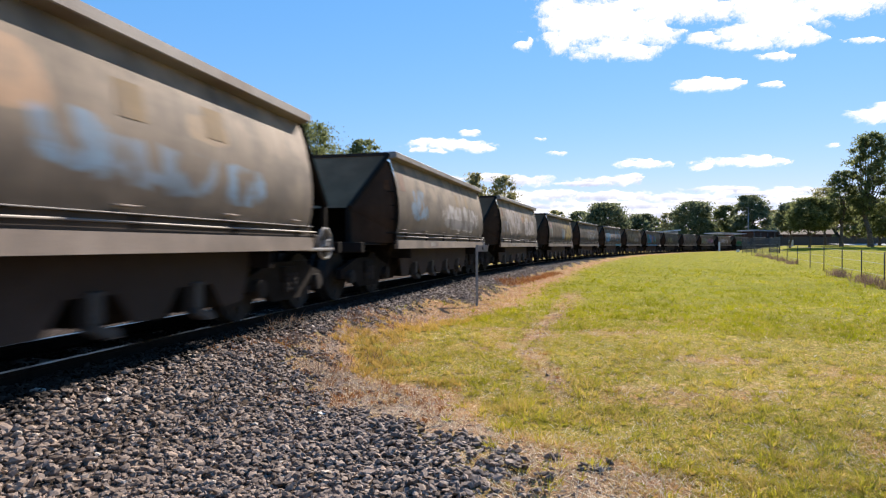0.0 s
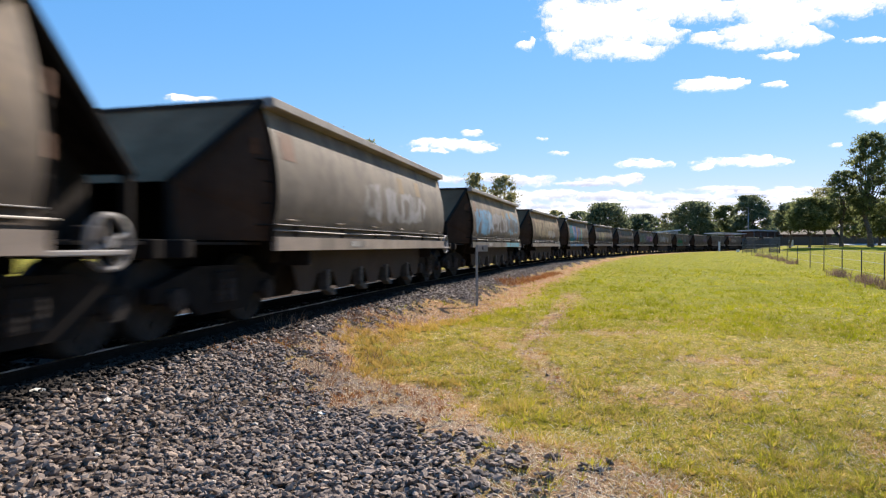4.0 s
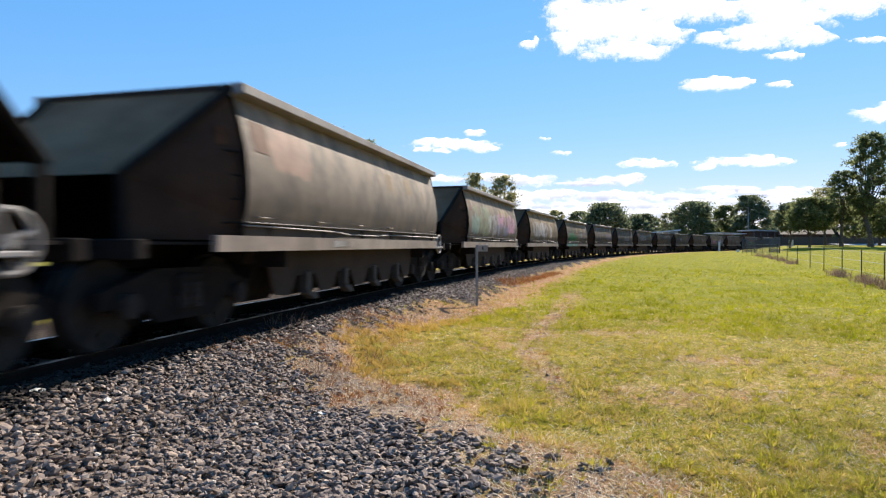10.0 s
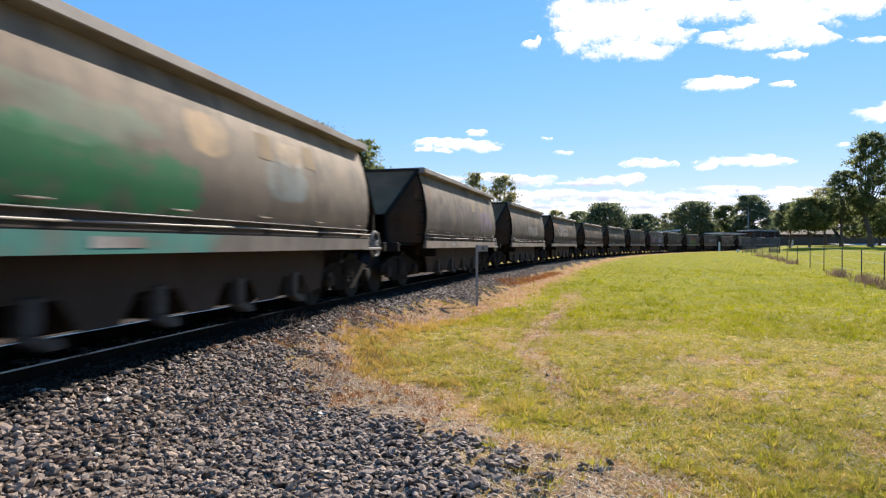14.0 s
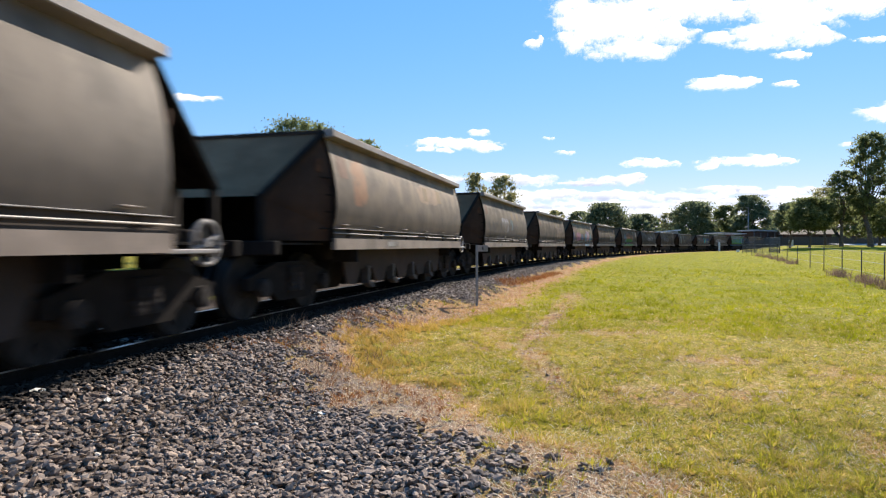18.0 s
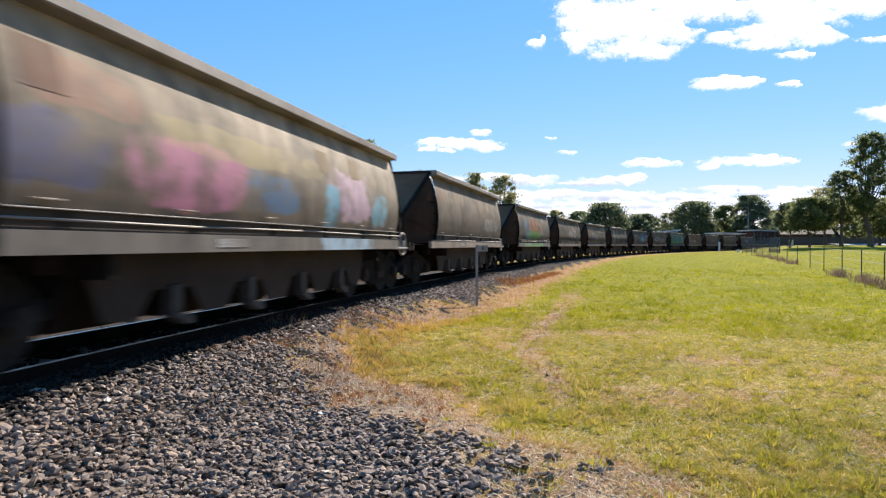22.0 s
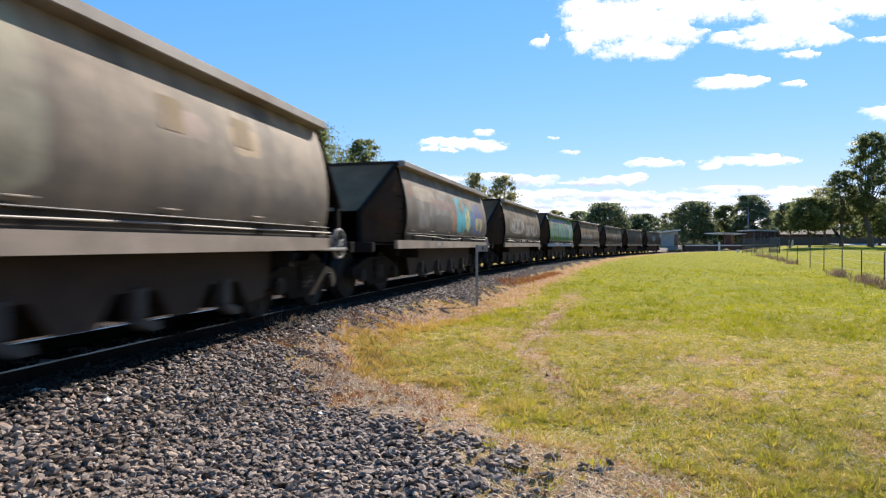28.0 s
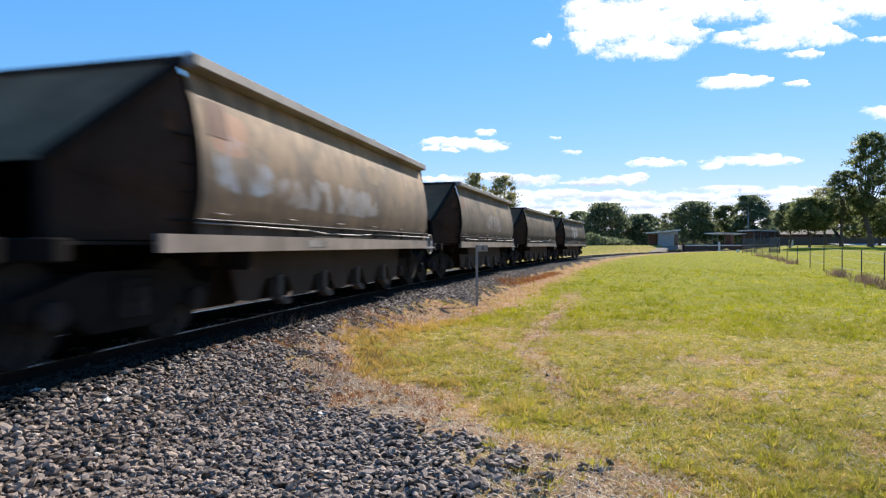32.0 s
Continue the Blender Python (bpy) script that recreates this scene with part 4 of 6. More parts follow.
# sprayed shapes and tone of each wagon, first to last
BRONZE, GREY, TAN, PALE = (0.25, 0.185, 0.128), (0.215, 0.173, 0.134), (0.36, 0.24, 0.14), (0.285, 0.22, 0.16)
BLUE, WHITE, SILVER, DARK = (0.16, 0.36, 0.56), (0.62, 0.58, 0.56), (0.45, 0.44, 0.45), (0.06, 0.055, 0.06)
ORANGE, PURPLE, YELLOW, TEAL, NAVY = (0.68, 0.26, 0.09), (0.32, 0.22, 0.46), (0.62, 0.52, 0.14), (0.08, 0.40, 0.44), (0.06, 0.09, 0.26)
MARKS = {
    0: (PALE, [(-0.45, 2.03, 0.42, 0.22, (0.50, 0.30, 0.17), 0.65, 0), (1.75, 2.05, 0.3, 0.12, (0.48, 0.32, 0.17), 0.5, 0), (0.1, 1.7, 0.35, 0.2, BLUE, 0.5, 1), (1.2, 1.6, 0.9, 0.2, (0.2, 0.36, 0.52), 0.4, 1), (2.3, 1.58, 0.4, 0.2, BLUE, 0.5, 1), (-1.5, 1.6, 1.2, 0.2, DARK, 0.45, 2)]),
    1: (PALE, [(-2.6, 1.8, 0.6, 0.3, BLUE, 0.5, 1), (1.3, 1.65, 1.9, 0.3, WHITE, 0.6, 2), (1.2, 1.5, 1.8, 0.12, DARK, 0.5, 0)]),
    2: ((0.35, 0.272, 0.21), [(-1.6, 1.85, 1.4, 0.42, (0.55, 0.47, 0.43), 0.75, 1), (-1.2, 1.85, 1.5, 0.42, (0.52, 0.45, 0.41), 0.4, 2), (1.8, 1.75, 1.3, 0.36, (0.55, 0.47, 0.43), 0.75, 1), (1.9, 1.75, 1.2, 0.36, (0.52, 0.45, 0.41), 0.4, 2), (0.35, 2.0, 0.22, 0.14, (0.5, 0.26, 0.14), 0.7, 0), (-3.2, 1.65, 0.5, 0.2, (0.2, 0.24, 0.34), 0.5, 2)]),
    3: (BRONZE, [(2.1, 1.75, 1.5, 0.45, (0.48, 0.34, 0.11), 0.8, 2), (0.5, 1.65, 0.5, 0.3, BLUE, 0.5, 2), (-3.3, 1.85, 0.4, 0.35, (0.35, 0.42, 0.38), 0.6, 2), (-3.3, 2.1, 0.3, 0.2, (0.5, 0.2, 0.18), 0.5, 0)]),
    4: (GREY, [(0.5, 1.7, 1.8, 0.3, SILVER, 0.5, 1)]),
    5: (PALE, [(2.3, 1.8, 1.2, 0.42, (0.10, 0.32, 0.50), 0.6, 2), (2.6, 1.72, 0.8, 0.25, DARK, 0.75, 0), (0.0, 1.7, 1.7, 0.35, DARK, 0.55, 2), (-2.4, 1.7, 1.2, 0.4, (0.12, 0.36, 0.58), 0.8, 2), (-0.2, 1.75, 1.6, 0.3, SILVER, 0.5, 1)]),
    6: (TAN, [(-0.5, 1.8, 2.6, 0.4, (0.46, 0.36, 0.22), 0.6, 2), (1.2, 1.55, 1.2, 0.2, SILVER, 0.5, 1)]),
    7: (BRONZE, [(-2.75, 1.72, 0.75, 0.55, (0.02, 0.23, 0.30), 0.95, 0), (-3.4, 1.5, 0.4, 0.25, DARK, 0.7, 2), (-1.5, 1.75, 0.6, 0.5, (0.08, 0.21, 0.46), 0.92, 0), (-2.0, 1.95, 0.25, 0.3, (0.46, 0.32, 0.45), 0.7, 0), (-0.78, 1.75, 0.22, 0.45, (0.55, 0.27, 0.08), 0.85, 0), (0.0, 1.75, 0.6, 0.42, (0.15, 0.17, 0.33), 0.8, 0), (1.0, 1.75, 0.16, 0.45, (0.12, 0.42, 0.40), 0.8, 0), (0.4, 1.45, 0.55, 0.2, (0.05, 0.2, 0.05), 0.8, 2), (-2.3, 1.35, 0.9, 0.12, (0.02, 0.22, 0.27), 0.9, 0), (-2.3, 1.75, 0.5, 0.35, (0.03, 0.30, 0.34), 0.6, 2), (-2.9, 1.6, 0.7, 0.2, (0.03, 0.04, 0.06), 0.6, 2)]),
    8: (GREY, [(-1.5, 1.75, 1.2, 0.35, (0.28, 0.25, 0.12), 0.6, 2), (-0.3, 1.7, 0.8, 0.35, (0.40, 0.36, 0.2), 0.6, 2)]),
    9: (PALE, [(-2.9, 2.1, 0.5, 0.3, (0.5, 0.28, 0.2), 0.5, 0)]),
    10: (PALE, [(-2.0, 1.75, 1.4, 0.45, (0.27, 0.36, 0.22), 0.5, 2), (-0.4, 1.65, 0.9, 0.35, SILVER, 0.5, 2), (0.9, 1.85, 0.7, 0.28, (0.58, 0.27, 0.40), 0.72, 2), (2.6, 1.75, 0.9, 0.35, (0.58, 0.27, 0.40), 0.72, 2), (1.0, 1.5, 1.2, 0.2, (0.14, 0.17, 0.30), 0.6, 2), (1.4, 2.15, 1.0, 0.12, (0.52, 0.38, 0.2), 0.5, 0), (-3.1, 1.6, 0.5, 0.3, (0.2, 0.36, 0.34), 0.5, 2)]),
    11: ((0.43, 0.30, 0.175), [(-0.7, 1.78, 0.8, 0.35, WHITE, 0.72, 2), (0.5, 1.85, 0.5, 0.3, WHITE, 0.6, 2), (1.6, 1.72, 0.42, 0.35, WHITE, 0.72, 0), (-0.3, 1.55, 0.6, 0.2, (0.36, 0.38, 0.44), 0.7, 2), (1.1, 1.7, 0.4, 0.3, (0.25, 0.16, 0.09), 0.6, 2), (-2.3, 1.75, 0.9, 0.4, SILVER, 0.7, 2)]),
    12: ((0.25, 0.192, 0.14), [(-2.0, 1.5, 1.5, 0.30, (0.008, 0.14, 0.05), 1.0, 0), (-2.4, 1.9, 1.3, 0.2, (0.16, 0.30, 0.2), 0.4, 2), (-0.3, 2.05, 0.32, 0.2, (0.52, 0.34, 0.17), 0.7, 0), (1.3, 2.08, 0.3, 0.14, (0.5, 0.35, 0.2), 0.55, 0), (1.2, 1.75, 0.5, 0.25, (0.25, 0.36, 0.38), 0.35, 2)]),
    13: (GREY, [(-2.4, 1.7, 0.6, 0.4, DARK, 0.6, 2), (0.2, 1.8, 1.8, 0.35, DARK, 0.45, 1), (2.2, 1.7, 1.0, 0.3, PURPLE, 0.35, 1)]),
    14: (GREY, [(0.5, 1.6, 1.5, 0.2, SILVER, 0.35, 1)]),
    15: (GREY, [(-1.0, 1.8, 1.8, 0.3, WHITE, 0.4, 1), (-3.0, 2.1, 0.4, 0.25, ORANGE, 0.35, 0)]),
    16: (BRONZE, [(-3.0, 2.0, 0.3, 0.4, ORANGE, 0.3, 0), (1.0, 2.1, 0.9, 0.2, (0.5, 0.32, 0.2), 0.4, 0)]),
    17: ((0.235, 0.178, 0.125), [(-0.7, 1.72, 0.65, 0.25, SILVER, 0.6, 2), (-0.2, 1.5, 3.2, 0.3, DARK, 0.55, 2), (0.5, 1.75, 0.25, 0.2, (0.16, 0.30, 0.32), 0.5, 2)]),
    18: (BRONZE, [(2.2, 1.7, 1.3, 0.3, (0.45, 0.3, 0.24), 0.4, 2)]),
    19: ((0.40, 0.315, 0.225), [(-2.1, 1.6, 0.85, 0.30, (0.58, 0.24, 0.34), 0.85, 2), (-0.65, 1.55, 0.6, 0.22, (0.10, 0.20, 0.34), 0.8, 2), (1.7, 1.68, 0.85, 0.36, (0.60, 0.42, 0.50), 0.85, 2), (0.95, 1.5, 0.25, 0.3, (0.16, 0.42, 0.55), 0.8, 0), (2.9, 1.55, 0.4, 0.3, (0.18, 0.42, 0.52), 0.8, 2), (-3.6, 1.6, 0.5, 0.25, (0.14, 0.15, 0.26), 0.7, 2), (-1.0, 1.95, 1.6, 0.15, (0.50, 0.40, 0.18), 0.45, 2), (-3.2, 2.1, 0.5, 0.18, (0.5, 0.24, 0.16), 0.45, 0)]),
    20: (BRONZE, [(2.2, 1.6, 1.2, 0.2, SILVER, 0.3, 1)]),
    21: (GREY, [(-0.6, 1.85, 1.2, 0.35, (0.50, 0.20, 0.08), 0.8, 2), (1.0, 1.75, 0.8, 0.3, (0.48, 0.20, 0.09), 0.7, 2), (-0.4, 1.45, 1.7, 0.18, (0.09, 0.30, 0.06), 0.85, 0), (-2.2, 1.7, 0.6, 0.4, (0.14, 0.26, 0.38), 0.6, 2), (1.9, 1.7, 0.35, 0.25, (0.2, 0.28, 0.38), 0.4, 2)]),
    22: (GREY, [(0.8, 1.75, 1.5, 0.3, WHITE, 0.5, 1)]),
    23: (BRONZE, [(-1.0, 1.7, 1.5, 0.3, SILVER, 0.4, 1)]),
    24: (PALE, [(-0.85, 1.85, 0.28, 0.6, (0.42, 0.42, 0.30), 0.4, 0), (-2.6, 1.85, 0.4, 0.6, (0.45, 0.47, 0.40), 0.5, 0), (0.9, 2.05, 0.35, 0.12, (0.42, 0.28, 0.24), 0.5, 0), (1.9, 2.05, 0.3, 0.15, (0.52, 0.36, 0.2), 0.6, 0), (2.3, 1.5, 1.4, 0.22, DARK, 0.45, 2)]),
    25: ((0.20, 0.162, 0.132), [(-1.7, 1.72, 1.5, 0.42, (0.24, 0.225, 0.215), 0.8, 2), (-2.6, 2.1, 0.8, 0.15, (0.48, 0.38, 0.27), 0.5, 0), (-1.0, 1.95, 1.2, 0.12, (0.28, 0.12, 0.09), 0.5, 2), (-1.3, 1.5, 0.9, 0.2, DARK, 0.6, 2), (0.6, 1.78, 0.55, 0.46, (0.04, 0.38, 0.46), 0.95, 0), (-0.15, 1.6, 0.2, 0.3, (0.36, 0.15, 0.07), 0.7, 0), (1.7, 1.75, 0.6, 0.4, TEAL, 0.85, 2), (2.5, 1.75, 0.8, 0.45, NAVY, 0.85, 2), (1.3, 1.7, 0.25, 0.3, YELLOW, 0.7, 2), (2.8, 1.6, 0.5, 0.2, YELLOW, 0.6, 2)]),
    26: (BRONZE, [(-1.5, 1.75, 1.6, 0.3, WHITE, 0.5, 1), (1.5, 1.6, 1.6, 0.25, WHITE, 0.4, 1)]),
    27: (PALE, [(0.0, 1.85, 4.3, 0.75, (0.10, 0.31, 0.035), 0.95, 0), (-1.8, 1.85, 0.9, 0.4, NAVY, 0.75, 1), (0.5, 1.75, 1.5, 0.4, (0.06, 0.20, 0.40), 0.7, 1), (2.9, 1.85, 0.7, 0.5, (0.30, 0.36, 0.66), 0.75, 2), (-0.5, 2.33, 2.6, 0.13, (0.42, 0.30, 0.52), 0.7, 0), (-3.3, 1.9, 0.5, 0.5, (0.14, 0.36, 0.60), 0.7, 2), (-0.8, 1.75, 1.9, 0.4, (0.26, 0.44, 0.30), 0.45, 2), (-3.4, 2.15, 0.35, 0.2, (0.45, 0.14, 0.08), 0.7, 0), (1.4, 2.05, 0.5, 0.2, (0.10, 0.22, 0.42), 0.6, 2)]),
    28: (TAN, [(-3.2, 1.75, 0.5, 0.25, (0.36, 0.42, 0.50), 0.75, 2), (-0.8, 1.6, 1.6, 0.2, SILVER, 0.5, 1), (-3.4, 2.05, 0.3, 0.2, (0.5, 0.24, 0.14), 0.6, 0)]),
    29: (BRONZE, [(0.5, 1.7, 1.2, 0.25, SILVER, 0.3, 1)]),
    30: (BRONZE, [(-1.0, 1.6, 1.0, 0.2, DARK, 0.3, 1)]),
    31: (GREY, [(-0.5, 1.8, 1.0, 0.35, WHITE, 0.6, 2)]),
}
# sills with spilt paint: colour, middle and half length
SILLS = {5: ((0.07, 0.28, 0.36), 2.5, 1.5), 7: ((0.03, 0.16, 0.30), -0.6, 2.7), 12: ((0.03, 0.20, 0.16), -2.0, 1.8), 19: ((0.3, 0.42, 0.52), 1.6, 1.0), 21: ((0.16, 0.30, 0.12), -0.3, 2.4), 27: ((0.02, 0.12, 0.22), -0.4, 4.2)}
# rebuilt bodies stand a little higher or lower than the rest
TALL = {1: 0.06, 2: 0.10, 3: 0.04, 7: 0.06, 12: -0.06, 11: -0.03, 16: -0.05, 20: 0.06, 21: 0.03, 25: -0.04, 26: 0.04, 27: 0.07, 28: 0.06, 29: 0.03}
UPPER = ("side_sheet", "top_rim", "end_rim", "end_wall", "slope_sheet", "corner_flange", "data_panel", "ladder")
LONG = {8: 2, 9: 1, 10: 1, 11: 1, 15: 1, 20: 2, 25: 1, 27: 2, 28: 1}
LABELS = {7: "hopper wagon with bright cyan and purple graffiti", 21: "hopper wagon with orange and green graffiti", 27: "hopper wagon covered in bright green graffiti", 5: "hopper wagon with blue and grey graffiti", 12: "hopper wagon with a dark green painted block",
          11: "tan hopper wagon with pale grey graffiti", 19: "hopper wagon with pink and blue graffiti", 10: "hopper wagon with green, silver and pink graffiti", 2: "bronze hopper wagon with large pale graffiti", 25: "grey hopper wagon with teal graffiti at the rear", 3: "bronze hopper wagon with ochre yellow graffiti", 0: "bronze hopper wagon with faint blue graffiti"}


def build_train():
    made = {}
    protos = {kind: build_wagon(kind) for kind in (0, 1, 2)}
    used = set()
    plain = wagon_paint("hopper_paint", BRONZE, [], 0.5)
    for i in range(-3, 32):
        kind = LONG.get(i, 0)
        w = copy_thing(protos[kind], Matrix()) if kind in used else protos[kind]
        used.add(kind)
        made[i] = w
    for i, w in made.items():
        tone, marks = MARKS.get(i, (BRONZE, []))
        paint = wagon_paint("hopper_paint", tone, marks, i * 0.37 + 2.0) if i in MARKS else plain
        if i in LABELS:
            tagged(w, LABELS[i] + " on the track")
        if i in TALL:
            k = 1 + TALL[i] / (RIM_Z - 1.27)
            for o in w.children:
                if o.name.startswith(UPPER):
                    o.matrix_basis = Matrix.Translation((0, 0, 1.27 * (1 - k))) @ Matrix.Diagonal((1, 1, k, 1))
        sides = [o for o in w.children if o.name.startswith("side_sheet")]
        for o in sides:
            near = o.data.vertices[0].co.x > 0
            o.material_slots[0].link = "OBJECT"
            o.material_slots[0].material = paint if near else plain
        if i in SILLS:
            sm = wagon_paint("sill_paint", (0.30, 0.26, 0.22), [(SILLS[i][1], 1.0, SILLS[i][2], 0.6, SILLS[i][0], 0.85, 0)], i * 0.7)
            for o in w.children:
                if o.name.startswith("side_sill") and o.data.vertices[0].co.x > 0:
                    o.material_slots[0].link = "OBJECT"
                    o.material_slots[0].material = sm
    return made


WAGONS = build_train()


# slack and length of each wagon shift it a little along the train
SLACK = {0: -0.17, 1: 0.17, 2: -0.13, 3: 0.17, 5: -0.05, 6: -0.08, 7: -0.16, 8: -0.05, 10: 0.02, 11: -0.08, 13: 0.2, 14: 0.06, 15: -0.18, 16: 0.09, 17: 0.03, 18: 0.11, 19: 0.07,
         20: -0.3, 21: 0.1, 22: 0.02, 24: -0.14, 25: 0.22, 26: 0.16, 27: -0.04, 28: -0.1, 29: -0.1, 30: -0.1, 31: -0.1}


def travelled(t):
    return -0.2159 + 9.567256 * t - 0.0170138 * t * t + 0.000965891 * t ** 3 - 0.0000110051 * t ** 4


def wagon_place(i, t):
    return 4.29 + PITCH * i + SLACK.get(i, 0.0) - travelled(t)


def motions():
    times = [0.5 * k for k in range(65)]
    for i, w in WAGONS.items():
        rows = []
        for t in times:
            s = wagon_place(i, t)
            a, b = on_track(s - 4.25), on_track(s + 4.25)
            u = b - a
            rows.append((t, Matrix.Translation((a + b) / 2) @ Matrix.Rotation(-math.atan2(u.x, u.y), 4, "Z")))
        walk(w, rows)
        # wheels turn on their axles while the wagon is near
        near = [t for t in np.arange(0, 32.01, 1 / 30) if -12 < wagon_place(i, t) < 26]
        if not near:
            continue
        span = ([0.0] if near[0] > 0.02 else []) + near + ([32.0] if near[-1] < 31.98 else [])
        for bog in w.children:
            if not bog.name.startswith("bogie"):
                continue
            for ax in bog.children:
                if ax.name.startswith("wheelset"):
                    home = ax.matrix_basis.translation.copy()
                    turn = lambda t: (wagon_place(i, near[0]) - wagon_place(i, min(max(t, near[0]), near[-1]))) / 0.42
                    walk(ax, [(t, Matrix.Translation(home) @ Matrix.Rotation(turn(t), 4, "X")) for t in span])
    for ob, shift in CLOUDS:
        walk(ob, [(0.0, Matrix()), (32.0, Matrix.Translation(shift))])


# ---- loose stones ----
PHI = (1 + math.sqrt(5)) / 2
ROCK = np.array([(-1, PHI, 0), (1, PHI, 0), (-1, -PHI, 0), (1, -PHI, 0), (0, -1, PHI), (0, 1, PHI), (0, -1, -PHI), (0, 1, -PHI), (PHI, 0, -1), (PHI, 0, 1), (-PHI, 0, -1), (-PHI, 0, 1)]) / 1.9
ROCK_F = np.array([(0, 11, 5), (0, 5, 1), (0, 1, 7), (0, 7, 10), (0, 10, 11), (1, 5, 9), (5, 11, 4), (11, 10, 2), (10, 7, 6), (7, 1, 8), (3, 9, 4), (3, 4, 2), (3, 2, 6), (3, 6, 8), (3, 8, 9), (4, 9, 5), (2, 4, 11), (6, 2, 10), (8, 6, 7), (9, 8, 1)])


def turns(n, tilt=math.pi):
    """Random rotations as matrices."""
    a, b, c = rng.uniform(0, math.tau, n), rng.uniform(-tilt, tilt, n), rng.uniform(-tilt, tilt, n)
    ca, sa, cb, sb, cc, sc = np.cos(a), np.sin(a), np.cos(b), np.sin(b), np.cos(c), np.sin(c)
    return np.stack([np.stack([ca * cb, ca * sb * sc - sa * cc, ca * sb * cc + sa * sc], -1), np.stack([sa * cb, sa * sb * sc + ca * cc, sa * sb * cc - ca * sc], -1), np.stack([-sb, cb * sc, cb * cc], -1)], 1)


def bed_height(x, y, off):
    g = height(x, y, off)
    a = abs(off)
    bed = np.interp(a, BED_O, BED_Z)
    return np.where(a < 1.2, np.maximum(bed, g), g)


def stones(name, x, y, off, smin, smax, label, material="stone", sink=0.0):
    n = len(x)
    size = rng.uniform(smin, smax, n) * rng.choice([0.7, 1.0, 1.25], n, p=[0.3, 0.5, 0.2])
    v = ROCK[None] * (1 + rng.uniform(-0.42, 0.2, (n, 12, 1))) + rng.uniform(-0.17, 0.17, (n, 12, 3))
    v *= (size[:, None] * rng.uniform(0.8, 1.2, (n, 3)) * np.array([1.3, 0.9, 0.56]))[:, None, :] * 0.5
    v = np.einsum("nij,nkj->nki", turns(n, 0.5), v)
    z = bed_height(x, y, off) + rng.uniform(-0.016, 0.026, n) * (1 if sink == 0 else 0.3) - sink
    v += np.stack([x, y, z], 1)[:, None, :]
    f = (ROCK_F[None] + 12 * np.arange(n)[:, None, None]).reshape(-1, 3)
    tagged(new(name, raw_mesh(name, v.reshape(-1, 3), f, M[material])), label, "gravel", kind="stuff")


def scatter_gravel():
    n = 80000
    x, y = rng.uniform(-6.5, 2.2, n), rng.uniform(2.2, 9.5, n)
    g, soil, straw, off, _ = zones(x, y)
    ok = (rng.random(n) < g ** 1.2) & (off > 0.62) & (x > -0.95 * y - 0.6)
    # stones nearest the rail carry the train's shade in their colour
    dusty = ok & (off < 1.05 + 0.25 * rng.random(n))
    stones("dusty_gravel", x[dusty], y[dusty], off[dusty], 0.038, 0.062, "coal-dusted ballast stones beside the rail, darkened for shade under the train", "stone_shaded")
    ok &= ~dusty
    stones("gravel", x[ok], y[ok], off[ok], 0.038, 0.062, "dark grey crushed basalt gravel beside the track")
    n = 52000
    s, o = 6 + 46 * rng.random(n) ** 1.5, rng.uniform(0.62, 2.25, n)
    th = np.interp(s, S, TH)
    x, y = np.interp(s, S, PX) + o * np.cos(th), np.interp(s, S, PY) - o * np.sin(th)
    g, soil, straw, off, _ = zones(x, y)
    ok = (rng.random(n) < g) & (y > 8.6)
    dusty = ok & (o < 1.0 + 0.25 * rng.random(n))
    stones("dusty_gravel", x[dusty], y[dusty], o[dusty], 0.05, 0.08, "coal-dusted ballast stones beside the rail, darkened for shade under the train", "stone_shaded")
    ok &= ~dusty
    stones("shoulder_gravel", x[ok], y[ok], o[ok], 0.045, 0.07, "grey ballast stones on the track shoulder")
    n = 11000
    s, o = rng.uniform(2, 32, n), np.where(rng.random(n) < 0.45, rng.uniform(-2.3, -0.64, n), rng.uniform(-0.45, 0.45, n))
    th = np.interp(s, S, TH)
    x, y = np.interp(s, S, PX) + o * np.cos(th), np.interp(s, S, PY) - o * np.sin(th)
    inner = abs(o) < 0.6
    # between the rails the same shade-darkened stone
    stones("crib_gravel", x[inner], y[inner], o[inner], 0.05, 0.075, "coal-dusted ballast stones between the rails, darkened for shade under the train", "stone_shaded")
    stones("far_gravel", x[~inner], y[~inner], o[~inner], 0.05, 0.075, "grey ballast stones beyond the rails")


def scatter_edges():
    # half-buried stones in the bare soil, and the gravel that goes on beside and behind the camera
    n = 46000
    x, y = rng.uniform(-3.2, 3.0, n), rng.uniform(3.0, 16, n)
    g, soil, straw, off, _ = zones(x, y)
    ok = (rng.random(n) < 0.6 * soil + 0.2 * g) & (off > 1.0)
    stones("soil_pebbles", x[ok], y[ok], off[ok], 0.018, 0.05, "small stones half sunk in bare soil", sink=0.006)
    n = 14000
    x, y = rng.uniform(-5, 1.8, n), 2.2 - 6.5 * rng.random(n) ** 2
    g, soil, straw, off, _ = zones(x, y)
    ok = (rng.random(n) < g) & (off > 0.7)
    stones("gravel_behind", x[ok], y[ok], off[ok], 0.045, 0.075, "dark grey crushed basalt gravel beside the track")


scatter_gravel()
scatter_edges()


